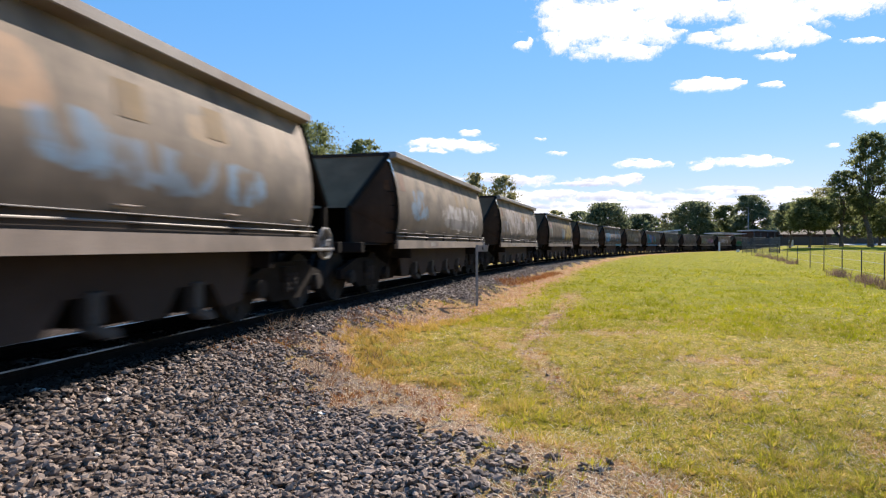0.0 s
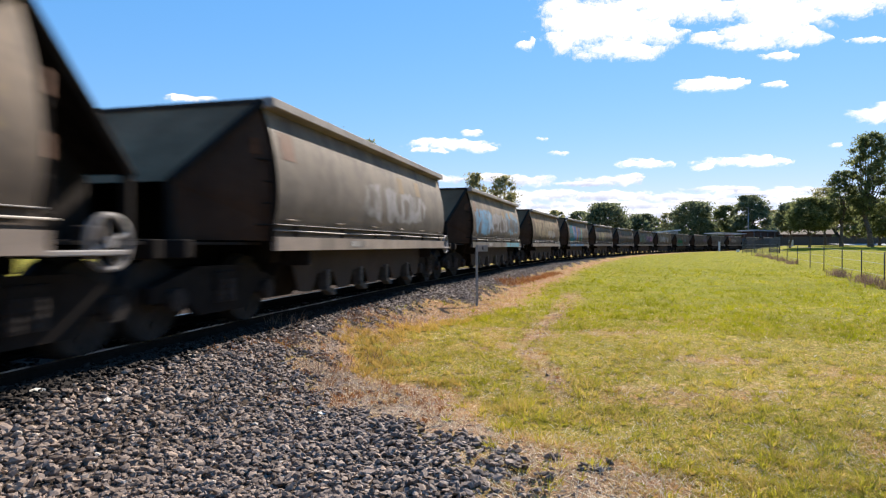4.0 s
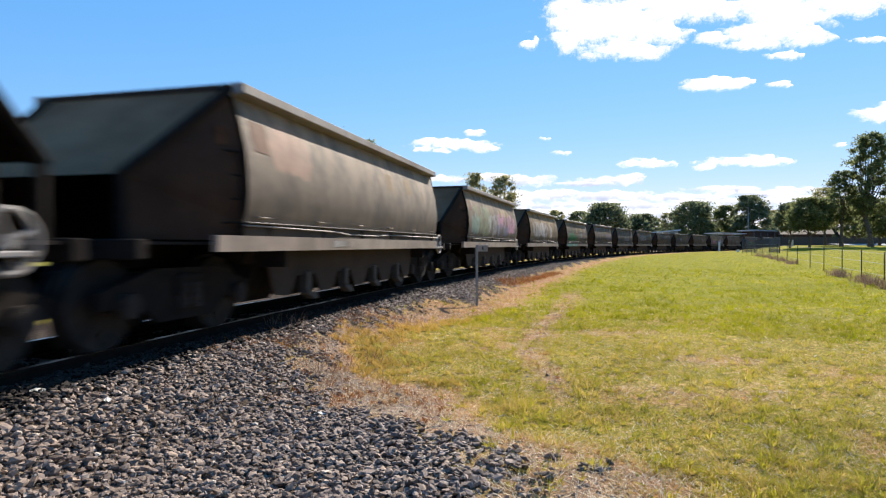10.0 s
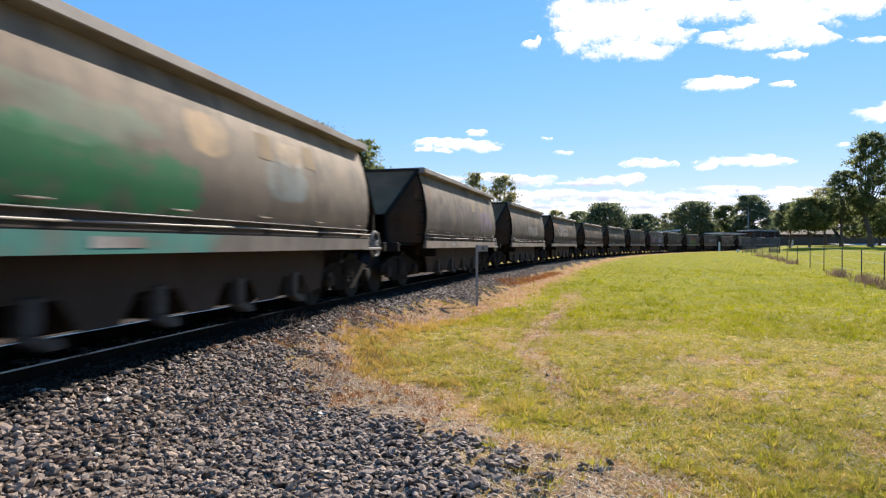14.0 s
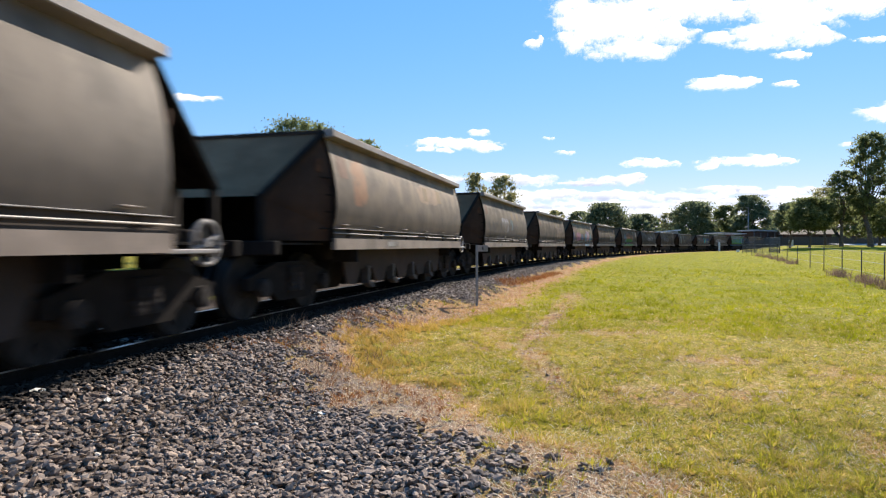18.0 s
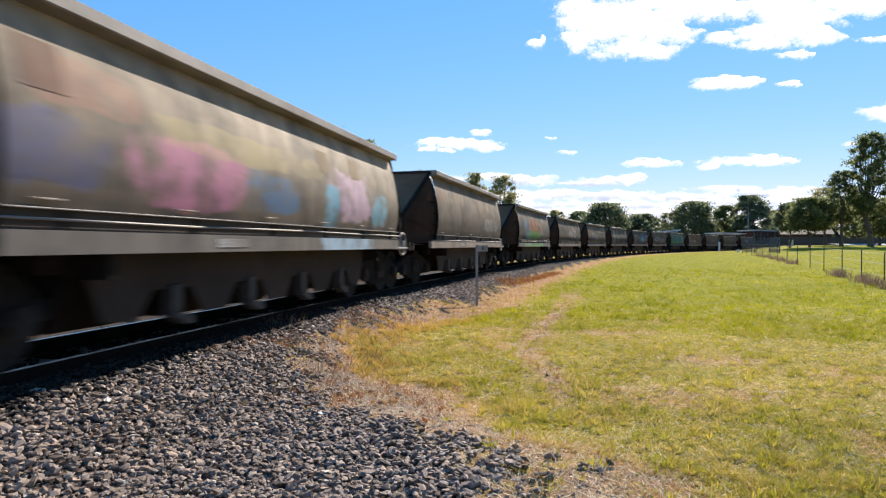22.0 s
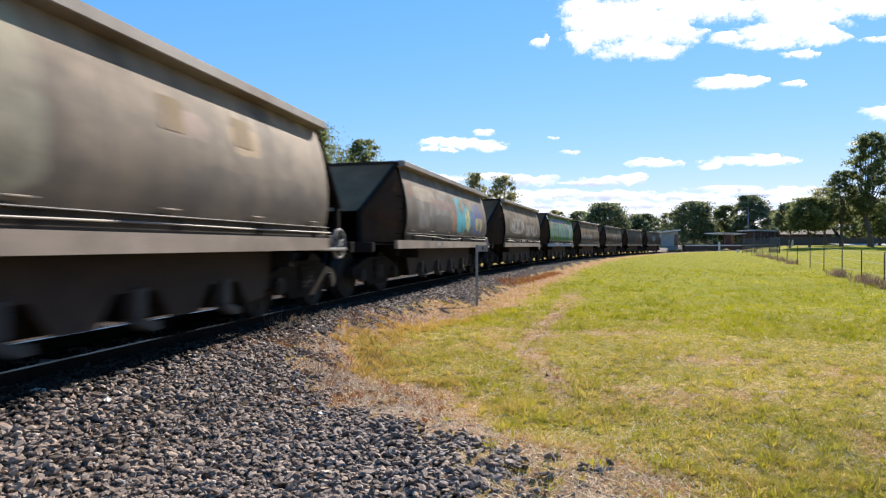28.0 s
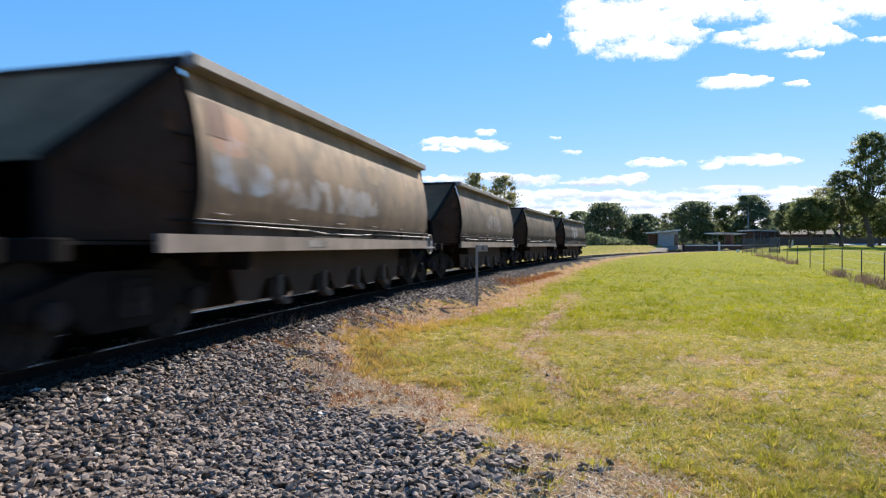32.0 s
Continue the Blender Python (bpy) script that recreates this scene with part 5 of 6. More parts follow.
# ---- grass ----
def blades(name, x, y, h, w, lean, material, label, seg=2, category="grass", way=None):
    n = len(x)
    off = side_of_track(x, y)[0]
    z = bed_height(x, y, off) - 0.01
    a, d = rng.uniform(0, math.tau, n), rng.uniform(0, math.tau, n)
    if way is not None:
        d, a = way, way + math.pi / 2 + rng.normal(0, 0.5, n)
    lx, ly = lean * h * np.cos(d), lean * h * np.sin(d)
    wx, wy = np.cos(a) * w / 2, np.sin(a) * w / 2
    base = np.stack([x, y, z], 1)
    if seg == 1:
        v = np.stack([base + np.stack([-wx, -wy, 0 * x], 1), base + np.stack([wx, wy, 0 * x], 1), base + np.stack([lx, ly, h], 1)], 1)
        f = np.arange(3 * n).reshape(n, 3)
    else:
        mid = base + np.stack([lx * 0.35, ly * 0.35, h * 0.6], 1)
        off2 = np.stack([wx, wy, 0 * x], 1)
        v = np.stack([base - off2 * 0.8, base + off2 * 0.8, mid - off2, mid + off2, base + np.stack([lx, ly, h * 0.92], 1)], 1)
        f = (np.array([(0, 1, 3), (0, 3, 2), (2, 3, 4)])[None] + 5 * np.arange(n)[:, None, None]).reshape(-1, 3)
    tagged(new(name, raw_mesh(name, v.reshape(-1, 3), f, material)), label, category, kind="stuff")


def field_points(n, r0, r1, spread=0.74, power=1.0):
    """Places in the view's wedge of the field, denser near the camera."""
    r = r0 * (r1 / r0) ** (rng.random(n) ** power)
    a = rng.uniform(-0.55, spread, n)
    return r * np.sin(a), r * np.cos(a)


def plant_grass():
    # near turf in tufts
    for name, r0, r1, n, hmin, hmax, wd, seg in (("turf", 2.6, 11, 165000, 0.010, 0.034, 0.0060, 2), ("turf", 10.5, 30, 140000, 0.03, 0.085, 0.015, 1), ("turf", 29, 115, 150000, 0.03, 0.075, 0.03, 1)):
        x, y = field_points(n, r0, r1)
        if r0 < 20:
            k = rng.integers(0, max(n // 14, 1), n)
            cx, cy = x[k], y[k]
            sp = 0.024 + 0.0032 * np.hypot(cx, cy)
            take = rng.random(n) < 0.82
            x, y = np.where(take, cx + rng.normal(0, 1, n) * sp, x), np.where(take, cy + rng.normal(0, 1, n) * sp, y)
        g, soil, straw, off, along = zones(x, y)
        grn = (1 - g) * (1 - soil) * (1 - 0.85 * straw) * (0.45 + 0.55 * ss(-0.5, 0.3, wobble(x, y, 3.6, 8.0)))
        tall = 0.6 + 0.9 * ss(-0.3, 0.8, wobble(x, y, 4.5, 4.0))
        h = rng.uniform(hmin, hmax, n) * tall
        ok = (rng.random(n) < grn) & (off > 1.4)
        blades("green_" + name, x[ok], y[ok], h[ok], wd * rng.uniform(0.6, 1.4, ok.sum()), rng.uniform(0.2, 1.1, ok.sum()), M["grass" if r0 < 9 else "field_grass"], "short yellow-green grass of the trackside field", seg)
        ok = (rng.random(n) < (1 - g) * (0.6 * straw + 0.12 * soil + (0.42 if r0 < 9 else 0.14 if r0 < 25 else 0.03))) & (off > 1.2)
        blades("dry_" + name, x[ok], y[ok], h[ok] * (0.7 + 0.35 * straw[ok] * (1 - soil[ok])), wd * rng.uniform(0.5, 1.1, ok.sum()), rng.uniform(0.6, 2.6, ok.sum()), M["straw"], "dry straw-coloured grass along the ballast", seg)
    # bleached bits of straw strewn through the turf
    for r0, r1, n, wd in ((2.8, 9, 52000, 0.0055), (9, 34, 16000, 0.011)):
        x, y = field_points(n, r0, r1)
        g, soil, straw, off, _ = zones(x, y)
        ok = (rng.random(n) < (1 - g) * (0.3 + 0.5 * ss(-0.1, 0.6, wobble(x, y, 2.7, 6.5)) + 0.7 * soil + 0.35 * straw)) & (off > 1.5)
        m = ok.sum()
        blades("bleached_straw", x[ok], y[ok], rng.uniform(0.02, 0.045, m), wd * rng.uniform(0.6, 1.2, m), rng.uniform(0.8, 2.6, m), M["chaff"], "bleached straw strewn through the turf", 2)
    # rust-red dry grass against the shoulder
    k = rng.random(2600)
    x, y = 1.95 + 3.45 * k + rng.normal(0, 0.16, 2600), 20 + 8.2 * k + rng.normal(0, 0.25, 2600)
    blades("rust_red_grass", x, y, rng.uniform(0.05, 0.16, 2600), rng.uniform(0.015, 0.03, 2600), rng.uniform(0.3, 1.1, 2600), M["rust_weed"], "rust-red dry grass along the ballast shoulder", 1)
    # tufts that fan out from their root
    for r0, r1, n, per, size, wd in ((2.9, 13, 5600, 26, 0.92, 0.0052), (12, 34, 2600, 12, 1.3, 0.015)):
        cx, cy = field_points(n, r0, r1, 0.72)
        g, soil, straw, off, _ = zones(cx, cy)
        keep = (g < 0.25) & (off > 2.0) & (rng.random(n) < (1.05 - straw) * (1 - 0.8 * soil) * (0.35 + 0.75 * ss(-0.45, 0.35, wobble(cx, cy, 1.7, 4.4))))
        cx, cy, m = cx[keep], cy[keep], int(keep.sum())
        big = np.repeat(rng.uniform(0.45, 1.0, m) + 0.55 * (rng.random(m) < 0.12), per) * size
        way = rng.uniform(0, math.tau, m * per)
        root = np.abs(rng.normal(0, 0.028, m * per)) * big
        x, y = np.repeat(cx, per) + root * np.cos(way), np.repeat(cy, per) + root * np.sin(way)
        h = rng.uniform(0.045, 0.115, m * per) * big
        blades("grass_tufts", x, y, h, wd * rng.uniform(0.6, 1.25, m * per), rng.uniform(0.25, 1.9, m * per), M["tuft" if r0 < 9 else "field_grass"], "green grass tufts fanning out of the field", 2, way=way)
    # golden grass where the turf meets the stony soil
    cy = rng.uniform(6.2, 11.5, 210)
    cx = np.interp(cy, TURF_Y, TURF_X) + rng.normal(0.15, 0.22, 210)
    per = 22
    way = rng.uniform(0, math.tau, 210 * per)
    root = np.abs(rng.normal(0, 0.03, 210 * per))
    blades("golden_grass", np.repeat(cx, per) + root * np.cos(way), np.repeat(cy, per) + root * np.sin(way), rng.uniform(0.04, 0.12, 210 * per), rng.uniform(0.005, 0.009, 210 * per), rng.uniform(0.2, 1.5, 210 * per), M["gold"], "golden dry grass at the edge of the turf", 2, way=way)
    # broad-leaved weeds lying flat in the turf
    n = 1500
    cx, cy = field_points(n, 2.9, 12, 0.72)
    g, soil, straw, off, _ = zones(cx, cy)
    keep = (g < 0.2) & (off > 2.0) & (soil < 0.4)
    per = 7
    m = int(keep.sum()) * per
    x, y = np.repeat(cx[keep], per) + rng.normal(0, 0.012, m), np.repeat(cy[keep], per) + rng.normal(0, 0.012, m)
    blades("flat_weeds", x, y, rng.uniform(0.012, 0.03, m), rng.uniform(0.012, 0.022, m), rng.uniform(1.2, 2.6, m), M["tuft"], "small broad-leaved weeds in the turf", 2)
    # straw litter lying on the soil and gravel edge
    n = 30000
    x, y = rng.uniform(-3.5, 3.5, n), rng.uniform(3, 14, n)
    g, soil, straw, off, _ = zones(x, y)
    ok = (rng.random(n) < 0.8 * soil + 0.5 * straw + 0.02 * g + 1.2 * g * (1 - g) * (y < 5.6)) & (off > 1.2)
    m = ok.sum()
    blades("straw_litter", x[ok], y[ok], rng.uniform(0.008, 0.03, m), 0.007 * np.ones(m), rng.uniform(2.5, 7.0, m), M["chaff"], "fallen dry straw on bare soil", 2)
    # brown seedy weeds on the shoulder and along the fence
    pts = [(-2.05, 7.9), (-2.2, 8.3), (-1.5, 6.6), (-1.2, 6.9), (-1.75, 7.2), (-0.9, 7.4), (0.95, 16.3), (1.15, 16.8), (-1.3, 9.4), (-0.6, 10.3)]
    x = np.concatenate([rng.normal(a, 0.14, 34) for a, b in pts])
    y = np.concatenate([rng.normal(b, 0.14, 34) for a, b in pts])
    blades("shoulder_weeds", x, y, rng.uniform(0.05, 0.24, len(x)), rng.uniform(0.004, 0.009, len(x)), rng.uniform(0.2, 0.9, len(x)), M["weed"], "dry brown weeds at the ballast edge", 2)
    cx, cy = rng.uniform(-3.0, 2.2, 1600), rng.uniform(3.2, 11, 1600)
    g, soil, straw, off, _ = zones(cx, cy)
    keep = (off > 1.0) & (rng.random(1600) < 0.8 * soil + 0.6 * g * (1 - g) * 4 + 0.16 * g * ss(5.2, 6.5, cy)) & (rng.random(1600) < ss(4.3, 5.6, cy))
    cx, cy = np.repeat(cx[keep], 16), np.repeat(cy[keep], 16)
    m = len(cx)
    blades("dead_weeds", cx + rng.normal(0, 0.035, m), cy + rng.normal(0, 0.035, m), rng.uniform(0.015, 0.09, m), rng.uniform(0.004, 0.009, m), rng.uniform(0.3, 1.6, m), M["rust_weed"], "small dead brown weeds in the stony soil", 2)
    yy = np.concatenate([rng.normal(c, 0.012 * c, 110) for c in (19.0, 20.4, 21.8, 25.0, 25.8, 37.0, 41.5, 46.0, 50.0, 56.0)])
    xx = 16.5 + 0.42 * (yy - 24) + rng.normal(-0.15, 0.2, len(yy))
    blades("fence_weeds", xx, yy, rng.uniform(0.10, 0.45, len(yy)), rng.uniform(0.012, 0.03, len(yy)), rng.uniform(0.2, 0.7, len(yy)), M["weed"], "dry purplish-brown weeds along the fence", 2)


plant_grass()


# ---- trees ----
def place(px, py, depth):
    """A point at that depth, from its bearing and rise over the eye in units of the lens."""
    return Vector(((px - 784) / 1050.16 * depth, depth, EYE_Z + (434.27 - py) / 1050.16 * depth))


def build_tree(px, top, width, depth, leaf="leaf", label="dark green leafy tree", base=None, clumps=46, open_crown=0.0, seed=0, low=0.25, leaves=95, size=None, name="tree"):
    r = np.random.default_rng(seed + 11)
    p = place(px, top, depth)
    gz = float(height(np.array([p.x]), np.array([p.y]))[0])
    H, W = p.z - gz, width / 1050.16 * depth
    t = thing(name, label, "tree", Matrix.Translation((p.x, p.y, gz - 0.1)))
    bm = bmesh.new()
    # trunk in bent steps
    r0 = 0.018 * H + 0.05
    pts = [Vector((r.normal(0, 0.012) * H * k, r.normal(0, 0.012) * H * k, H * 0.62 * k / 5)) for k in range(6)]
    for k in range(5):
        bm_tube(bm, pts[k], pts[k + 1], r0 * (1.25 if k == 0 else 1 - 0.12 * k), r0 * (1 - 0.12 * (k + 1)), n=9, caps=False)
    cents = []
    for k in range(clumps):
        u, a = r.random(), r.uniform(0, math.tau)
        zf = low + (1 - low) * (k + 0.5) / clumps
        mid = (zf - low) / (1 - low)
        rad = math.sin(math.pi * min(max(0.14 + 0.80 * mid, 0), 1)) ** 0.65 * W * 0.5
        rr = rad * 0.86 * (0.3 + 0.7 * math.sqrt(u)) * (1 - 0.25 * open_crown * r.random())
        cents.append(Vector((rr * math.cos(a), rr * math.sin(a), H * zf * 0.985)))
    for c in cents[:: 5 if open_crown < 0.5 else 4]:
        s = pts[min(5, 2 + int(3 * r.random()))]
        m1 = s.lerp(c, 0.5) + Vector((0, 0, -0.04 * H))
        bm_tube(bm, s, m1, r0 * 0.38, r0 * 0.22, n=6, caps=False)
        bm_tube(bm, m1, c, r0 * 0.22, r0 * 0.06, n=5, caps=False)
    part("trunk", bm, M["bark"], t)
    # crown of leaf clumps
    cr = W * (0.17 if open_crown > 0.5 else 0.145)
    size = size or 0.0021 * depth * (0.85 if open_crown > 0.5 else 1.0)
    C = np.array([tuple(c) for c in cents])
    n = leaves * clumps
    k = np.repeat(np.arange(clumps), leaves)
    d = r.normal(0, 1, (n, 3))
    d /= np.linalg.norm(d, axis=1)[:, None]
    rad = cr * r.uniform(0.45, 1.35, clumps)[k] * np.minimum(np.abs(r.normal(0.0, 0.62, n)), 1.25)
    pos = C[k] + d * rad[:, None] * np.array([1, 1, 0.72])
    pos[:, 2] = np.minimum(pos[:, 2], H * r.uniform(0.985, 1.0, n))
    a = r.normal(0, 1, (n, 3))
    a /= np.linalg.norm(a, axis=1)[:, None]
    b = np.cross(a, r.normal(0, 1, (n, 3)))
    b /= np.linalg.norm(b, axis=1)[:, None]
    sz = size * r.uniform(0.6, 1.5, n)[:, None]
    v = np.stack([pos - a * sz, pos + b * sz * 0.42, pos + a * sz, pos - b * sz * 0.42], 1).reshape(-1, 3)
    part("crown", raw_mesh("crown", v, np.arange(4 * n).reshape(n, 4), M[leaf]), None, t)
    return t


DARKT, GUM, LUSH = "dark green rounded tree beyond the railway", "open grey-green gum tree", "leafy green park tree with a dark trunk"
for k, (px, top, wid, dep, leaf, lab, cl, op, low) in enumerate((
    (843, 305, 58, 78, "leaf_gum", GUM, 34, 1.0, 0.4), (888, 310, 66, 76, "leaf_gum", GUM, 44, 0.8, 0.4),
    (535, 212, 200, 40, "leaf_lush", "broad olive-green tree behind the train", 110, 0.2, 0.35), (645, 246, 100, 44, "leaf_lush", "broad olive-green tree behind the train", 60, 0.3, 0.35), (420, 290, 120, 46, "leaf_gum", GUM, 36, 0.7, 0.3), (735, 300, 40, 60, "leaf_gum", GUM, 20, 0.9, 0.4),
    (1072, 360, 104, 118, "leaf", DARKT, 70, 0.1, 0.12), (1136, 379, 70, 120, "leaf", DARKT, 50, 0.1, 0.1), (1022, 374, 46, 125, "leaf", DARKT, 36, 0.2, 0.12), (985, 372, 40, 120, "leaf_gum", GUM, 24, 0.8, 0.3),
    (1182, 377, 42, 190, "leaf_gum", GUM, 22, 1.0, 0.35),
    (1228, 357, 84, 165, "leaf", DARKT, 66, 0.1, 0.12), (1284, 364, 56, 172, "leaf_lush", DARKT, 40, 0.2, 0.15), (1327, 346, 72, 160, "leaf", DARKT, 60, 0.1, 0.15), (1372, 372, 60, 190, "leaf_gum", GUM, 30, 0.6, 0.2),
    (1398, 358, 56, 92, "leaf", LUSH, 44, 0.2, 0.42), (1432, 350, 92, 84, "leaf_lush", LUSH, 56, 0.2, 0.40), (1460, 332, 66, 96, "leaf_gum", GUM, 34, 0.7, 0.35),
    (1489, 300, 58, 82, "leaf_lush", "tall park tree with a straight dark trunk", 46, 0.6, 0.35), (1541, 233, 84, 80, "leaf_lush", "tall dark gum tree in the park", 70, 0.5, 0.3), (1556, 350, 70, 96, "leaf_lush", LUSH, 44, 0.3, 0.25), (1515, 352, 52, 110, "leaf_lush", LUSH, 36, 0.3, 0.25),
    (1640, 290, 90, 84, "leaf", LUSH, 50, 0.4, 0.25), (1720, 270, 120, 90, "leaf", LUSH, 50, 0.4, 0.25), (1420, 372, 120, 150, "leaf", DARKT, 46, 0.2, 0.1), (1500, 370, 130, 155, "leaf", DARKT, 46, 0.2, 0.1), (1580, 365, 130, 150, "leaf", DARKT, 46, 0.2, 0.1),
    (930, 384, 60, 150, "leaf", DARKT, 30, 0.2, 0.1), (860, 386, 90, 150, "leaf", DARKT, 34, 0.2, 0.1), (1190, 396, 80, 210, "leaf", DARKT, 34, 0.2, 0.1), (1268, 392, 90, 210, "leaf", DARKT, 34, 0.2, 0.1),
)):
    build_tree(px, top, wid, dep, leaf, lab, clumps=int(cl * 1.8), leaves=90 if op > 0.5 else 130, open_crown=op, seed=k, low=low)


def build_hedge():
    """Scrub along the far side of the railway, one mass of leaves."""
    r = np.random.default_rng(77)
    n = 26000
    s, o = r.uniform(40, 112, n), -r.uniform(10, 15, n)
    th = np.interp(s, S, TH)
    x, y = np.interp(s, S, PX) + o * np.cos(th), np.interp(s, S, PY) - o * np.sin(th)
    z = height(x, y) + (1.1 + 0.7 * wobble(x, y, 0.5, 3.0)) * r.random(n) ** 0.7
    pos = np.stack([x, y, z], 1)
    a = r.normal(0, 0.2, (n, 3))
    b = r.normal(0, 0.12, (n, 3))
    v = np.stack([pos - a, pos + b, pos + a, pos - b], 1).reshape(-1, 3)
    tagged(new("scrub", raw_mesh("scrub", v, np.arange(4 * n).reshape(n, 4), M["leaf"])), "low dark green scrub beyond the track", "bushes", kind="stuff")
    n = 60000
    u = r.random(n)
    x, y = 30 + 210 * u, 150 - 25 * u + r.normal(0, 3, n)
    z = height(x, y) + (3.0 + 1.5 * wobble(x, y, 0.15, 3.0)) * r.random(n) ** 0.7
    pos = np.stack([x, y + 42, z], 1)
    a, b = r.normal(0, 0.42, (n, 3)), r.normal(0, 0.25, (n, 3))
    v = np.stack([pos - a, pos + b, pos + a, pos - b], 1).reshape(-1, 3)
    tagged(new("far_woods", raw_mesh("far_woods", v, np.arange(4 * n).reshape(n, 4), M["leaf"])), "far dark belt of trees behind the park", "woods", kind="stuff")


build_hedge()


# ---- station ----
def station():
    p = thing("platform", "low station platform with a pale concrete edge", "platform", kind="structure")
    sweep("platform_wall", [(-1.62, -0.3), (-1.62, 0.84), (-1.9, 0.84), (-1.9, -0.3)], 114, 186, 2.0, M["brick_dark"], True, p)
    sweep("coping", [(-1.50, 0.84), (-1.50, 1.04), (-2.1, 1.04), (-2.1, 0.84)], 114, 186, 2.0, M["white"], True, p)
    sweep("platform_deck", [(-1.9, 0.9), (-1.9, 1.0), (-7.6, 1.0), (-7.6, -0.3)], 114, 186, 2.0, M["asphalt"], False, p)
    # ramp up to the platform's near end
    bm = bmesh.new()
    bm_sheet(bm, [[on_track(q, o, z0 * k + z1 * (1 - k)) for k, q in ((1, 96), (0.55, 103), (0, 114))] for o, z0, z1 in ((-1.75, -0.15, 0.3), (-2.1, -0.05, 0.98), (-5.0, 0.1, 1.0), (-7.6, 0.1, 1.0))])
    part("ramp", bm, M["ballast_pale"], p, "brown gravel ramp")
    # platform fence
    f = thing("platform_fence", "dark metal rail fence at the back of the platform", "fence")
    for s in np.arange(106, 158, 2.4):
        bm = bmesh.new()
        bm_box(bm, -0.04, 0.04, -0.04, 0.04, 0.2, 2.1)
        part("post", bm, M["wood_fence"], f).matrix_basis = track_pose(s, -7.0)
    for z in (1.25, 1.65, 2.05):
        sweep("rail", [(-6.97, z), (-6.97, z + 0.05), (-7.03, z + 0.05), (-7.03, z)], 106, 157.0, 2.4, M["wood_fence"], True, f)
    # main building with a broad flat roof
    b = thing("station_building", "low dark brick station building with a flat pale-edged roof", "building", track_pose(165, -4.6, 0.98))
    bm = bmesh.new()
    bm_box(bm, -1.6, 1.1, -4.0, 13.5, -0.02, 3.25)
    part("wall", bm, M["brick_dark"], b)
    bm = bmesh.new()
    bm_prism(bm, [(-2.2, 3.28), (1.76, 3.38), (1.76, 3.62), (-2.2, 3.5)], -5.2, 14.6, "y")
    part("roof", bm, M["roof"], b, "pale flat metal roof")
    bm = bmesh.new()
    bm_box(bm, 1.76, 1.80, -5.2, 14.6, 3.46, 3.64)
    part("fascia", bm, M["roof"], b)
    for y in (-2.4, 0.4, 4.6, 9, 11.6):
        win = part("window", bm_box(bmesh.new(), 1.1, 1.15, y - 0.8, y + 0.8, 0.95, 2.1), M["glass_dark"], b)
        part("frame", bm_box(bmesh.new(), 1.1, 1.18, y - 0.9, y + 0.9, 0.86, 0.95), M["galv"], win)
    for y in (2.4, 6.8):
        part("door", bm_box(bmesh.new(), 1.1, 1.16, y - 0.5, y + 0.5, 0, 2.1), M["rust_door"], b)
    for y in (-5, -1, 3.4, 7.8, 12, 14.4):
        part("post", bm_tube(bmesh.new(), (1.6, y, 0), (1.6, y, 3.4), 0.05), M["galv"], b)
    # waiting shelter
    a = thing("platform_shelter", "low open platform shelter with a red-brown back", "shelter", track_pose(147, -4.4, 1.0))
    part("roof", bm_prism(bmesh.new(), [(-1.4, 2.35), (1.6, 2.5), (1.6, 2.66), (-1.4, 2.51)], -8.5, 8.5, "y"), M["roof"], a)
    part("wall", bm_box(bmesh.new(), -1.2, -1.1, 3.0, 8.2, 0, 2.3), M["rust_door"], a, "red-brown boarded back")
    for y in (-8, -4, 0, 4, 8):
        part("post", bm_tube(bmesh.new(), (1.2, y, 0), (1.2, y, 2.5), 0.05), M["galv"], a)
    part("bench", bm_box(bmesh.new(), -1.0, -0.6, 3.4, 7.4, 0.38, 0.45), M["wood_fence"], a)
    # shed
    sp = place(1184, 433, 101)
    h = thing("shed", "small light-grey clad shed with a skillion roof", "shed", Matrix.Translation(sp) @ Matrix.Rotation(radians(-14), 4, "Z"))
    bm = bmesh.new()
    bm_prism(bm, [(-1.7, -0.7), (1.45, -0.7), (1.45, 2.25), (-1.7, 1.95)], 0, 3.2, "y")
    part("wall", bm, M["shed_wall"], h)
    bm = bmesh.new()
    for k in range(11):
        x = -1.6 + k * 0.28
        bm_box(bm, x, x + 0.03, -0.025, 0.0, -0.6, 1.9 + 0.09 * k * 0.28)
    part("cladding_rib", bm, M["shed_wall"], h)
    bm = bmesh.new()
    bm_prism(bm, [(-3.5, 1.92), (-1.6, 2.02), (1.85, 2.36), (1.85, 2.54), (-3.5, 2.10)], -0.5, 3.6, "y")
    part("roof", bm, M["white"], h, "white-edged sloping metal roof")
    part("side_screen", bm_box(bmesh.new(), -3.2, -1.72, 1.2, 1.26, -0.6, 1.75), M["rust_door"], h, "red-brown side screen")
    part("door", bm_box(bmesh.new(), 0.85, 1.4, -0.05, -0.002, -0.2, 1.7), M["glass_dark"], h)
    # mast behind the building
    m = place(1324, 434, 146)
    pole = thing("light_pole", "tall slim grey steel light pole", "light pole", Matrix.Translation((m.x, m.y, 0)))
    part("mast", bm_tube(bmesh.new(), (0, 0, 0), (0, 0, 10.2), 0.14, 0.08), M["galv"], pole)
    part("lamp_head", bm_box(bmesh.new(), -0.6, 0.2, -0.12, 0.12, 10.1, 10.25, 0.02), M["galv"], pole)


station()


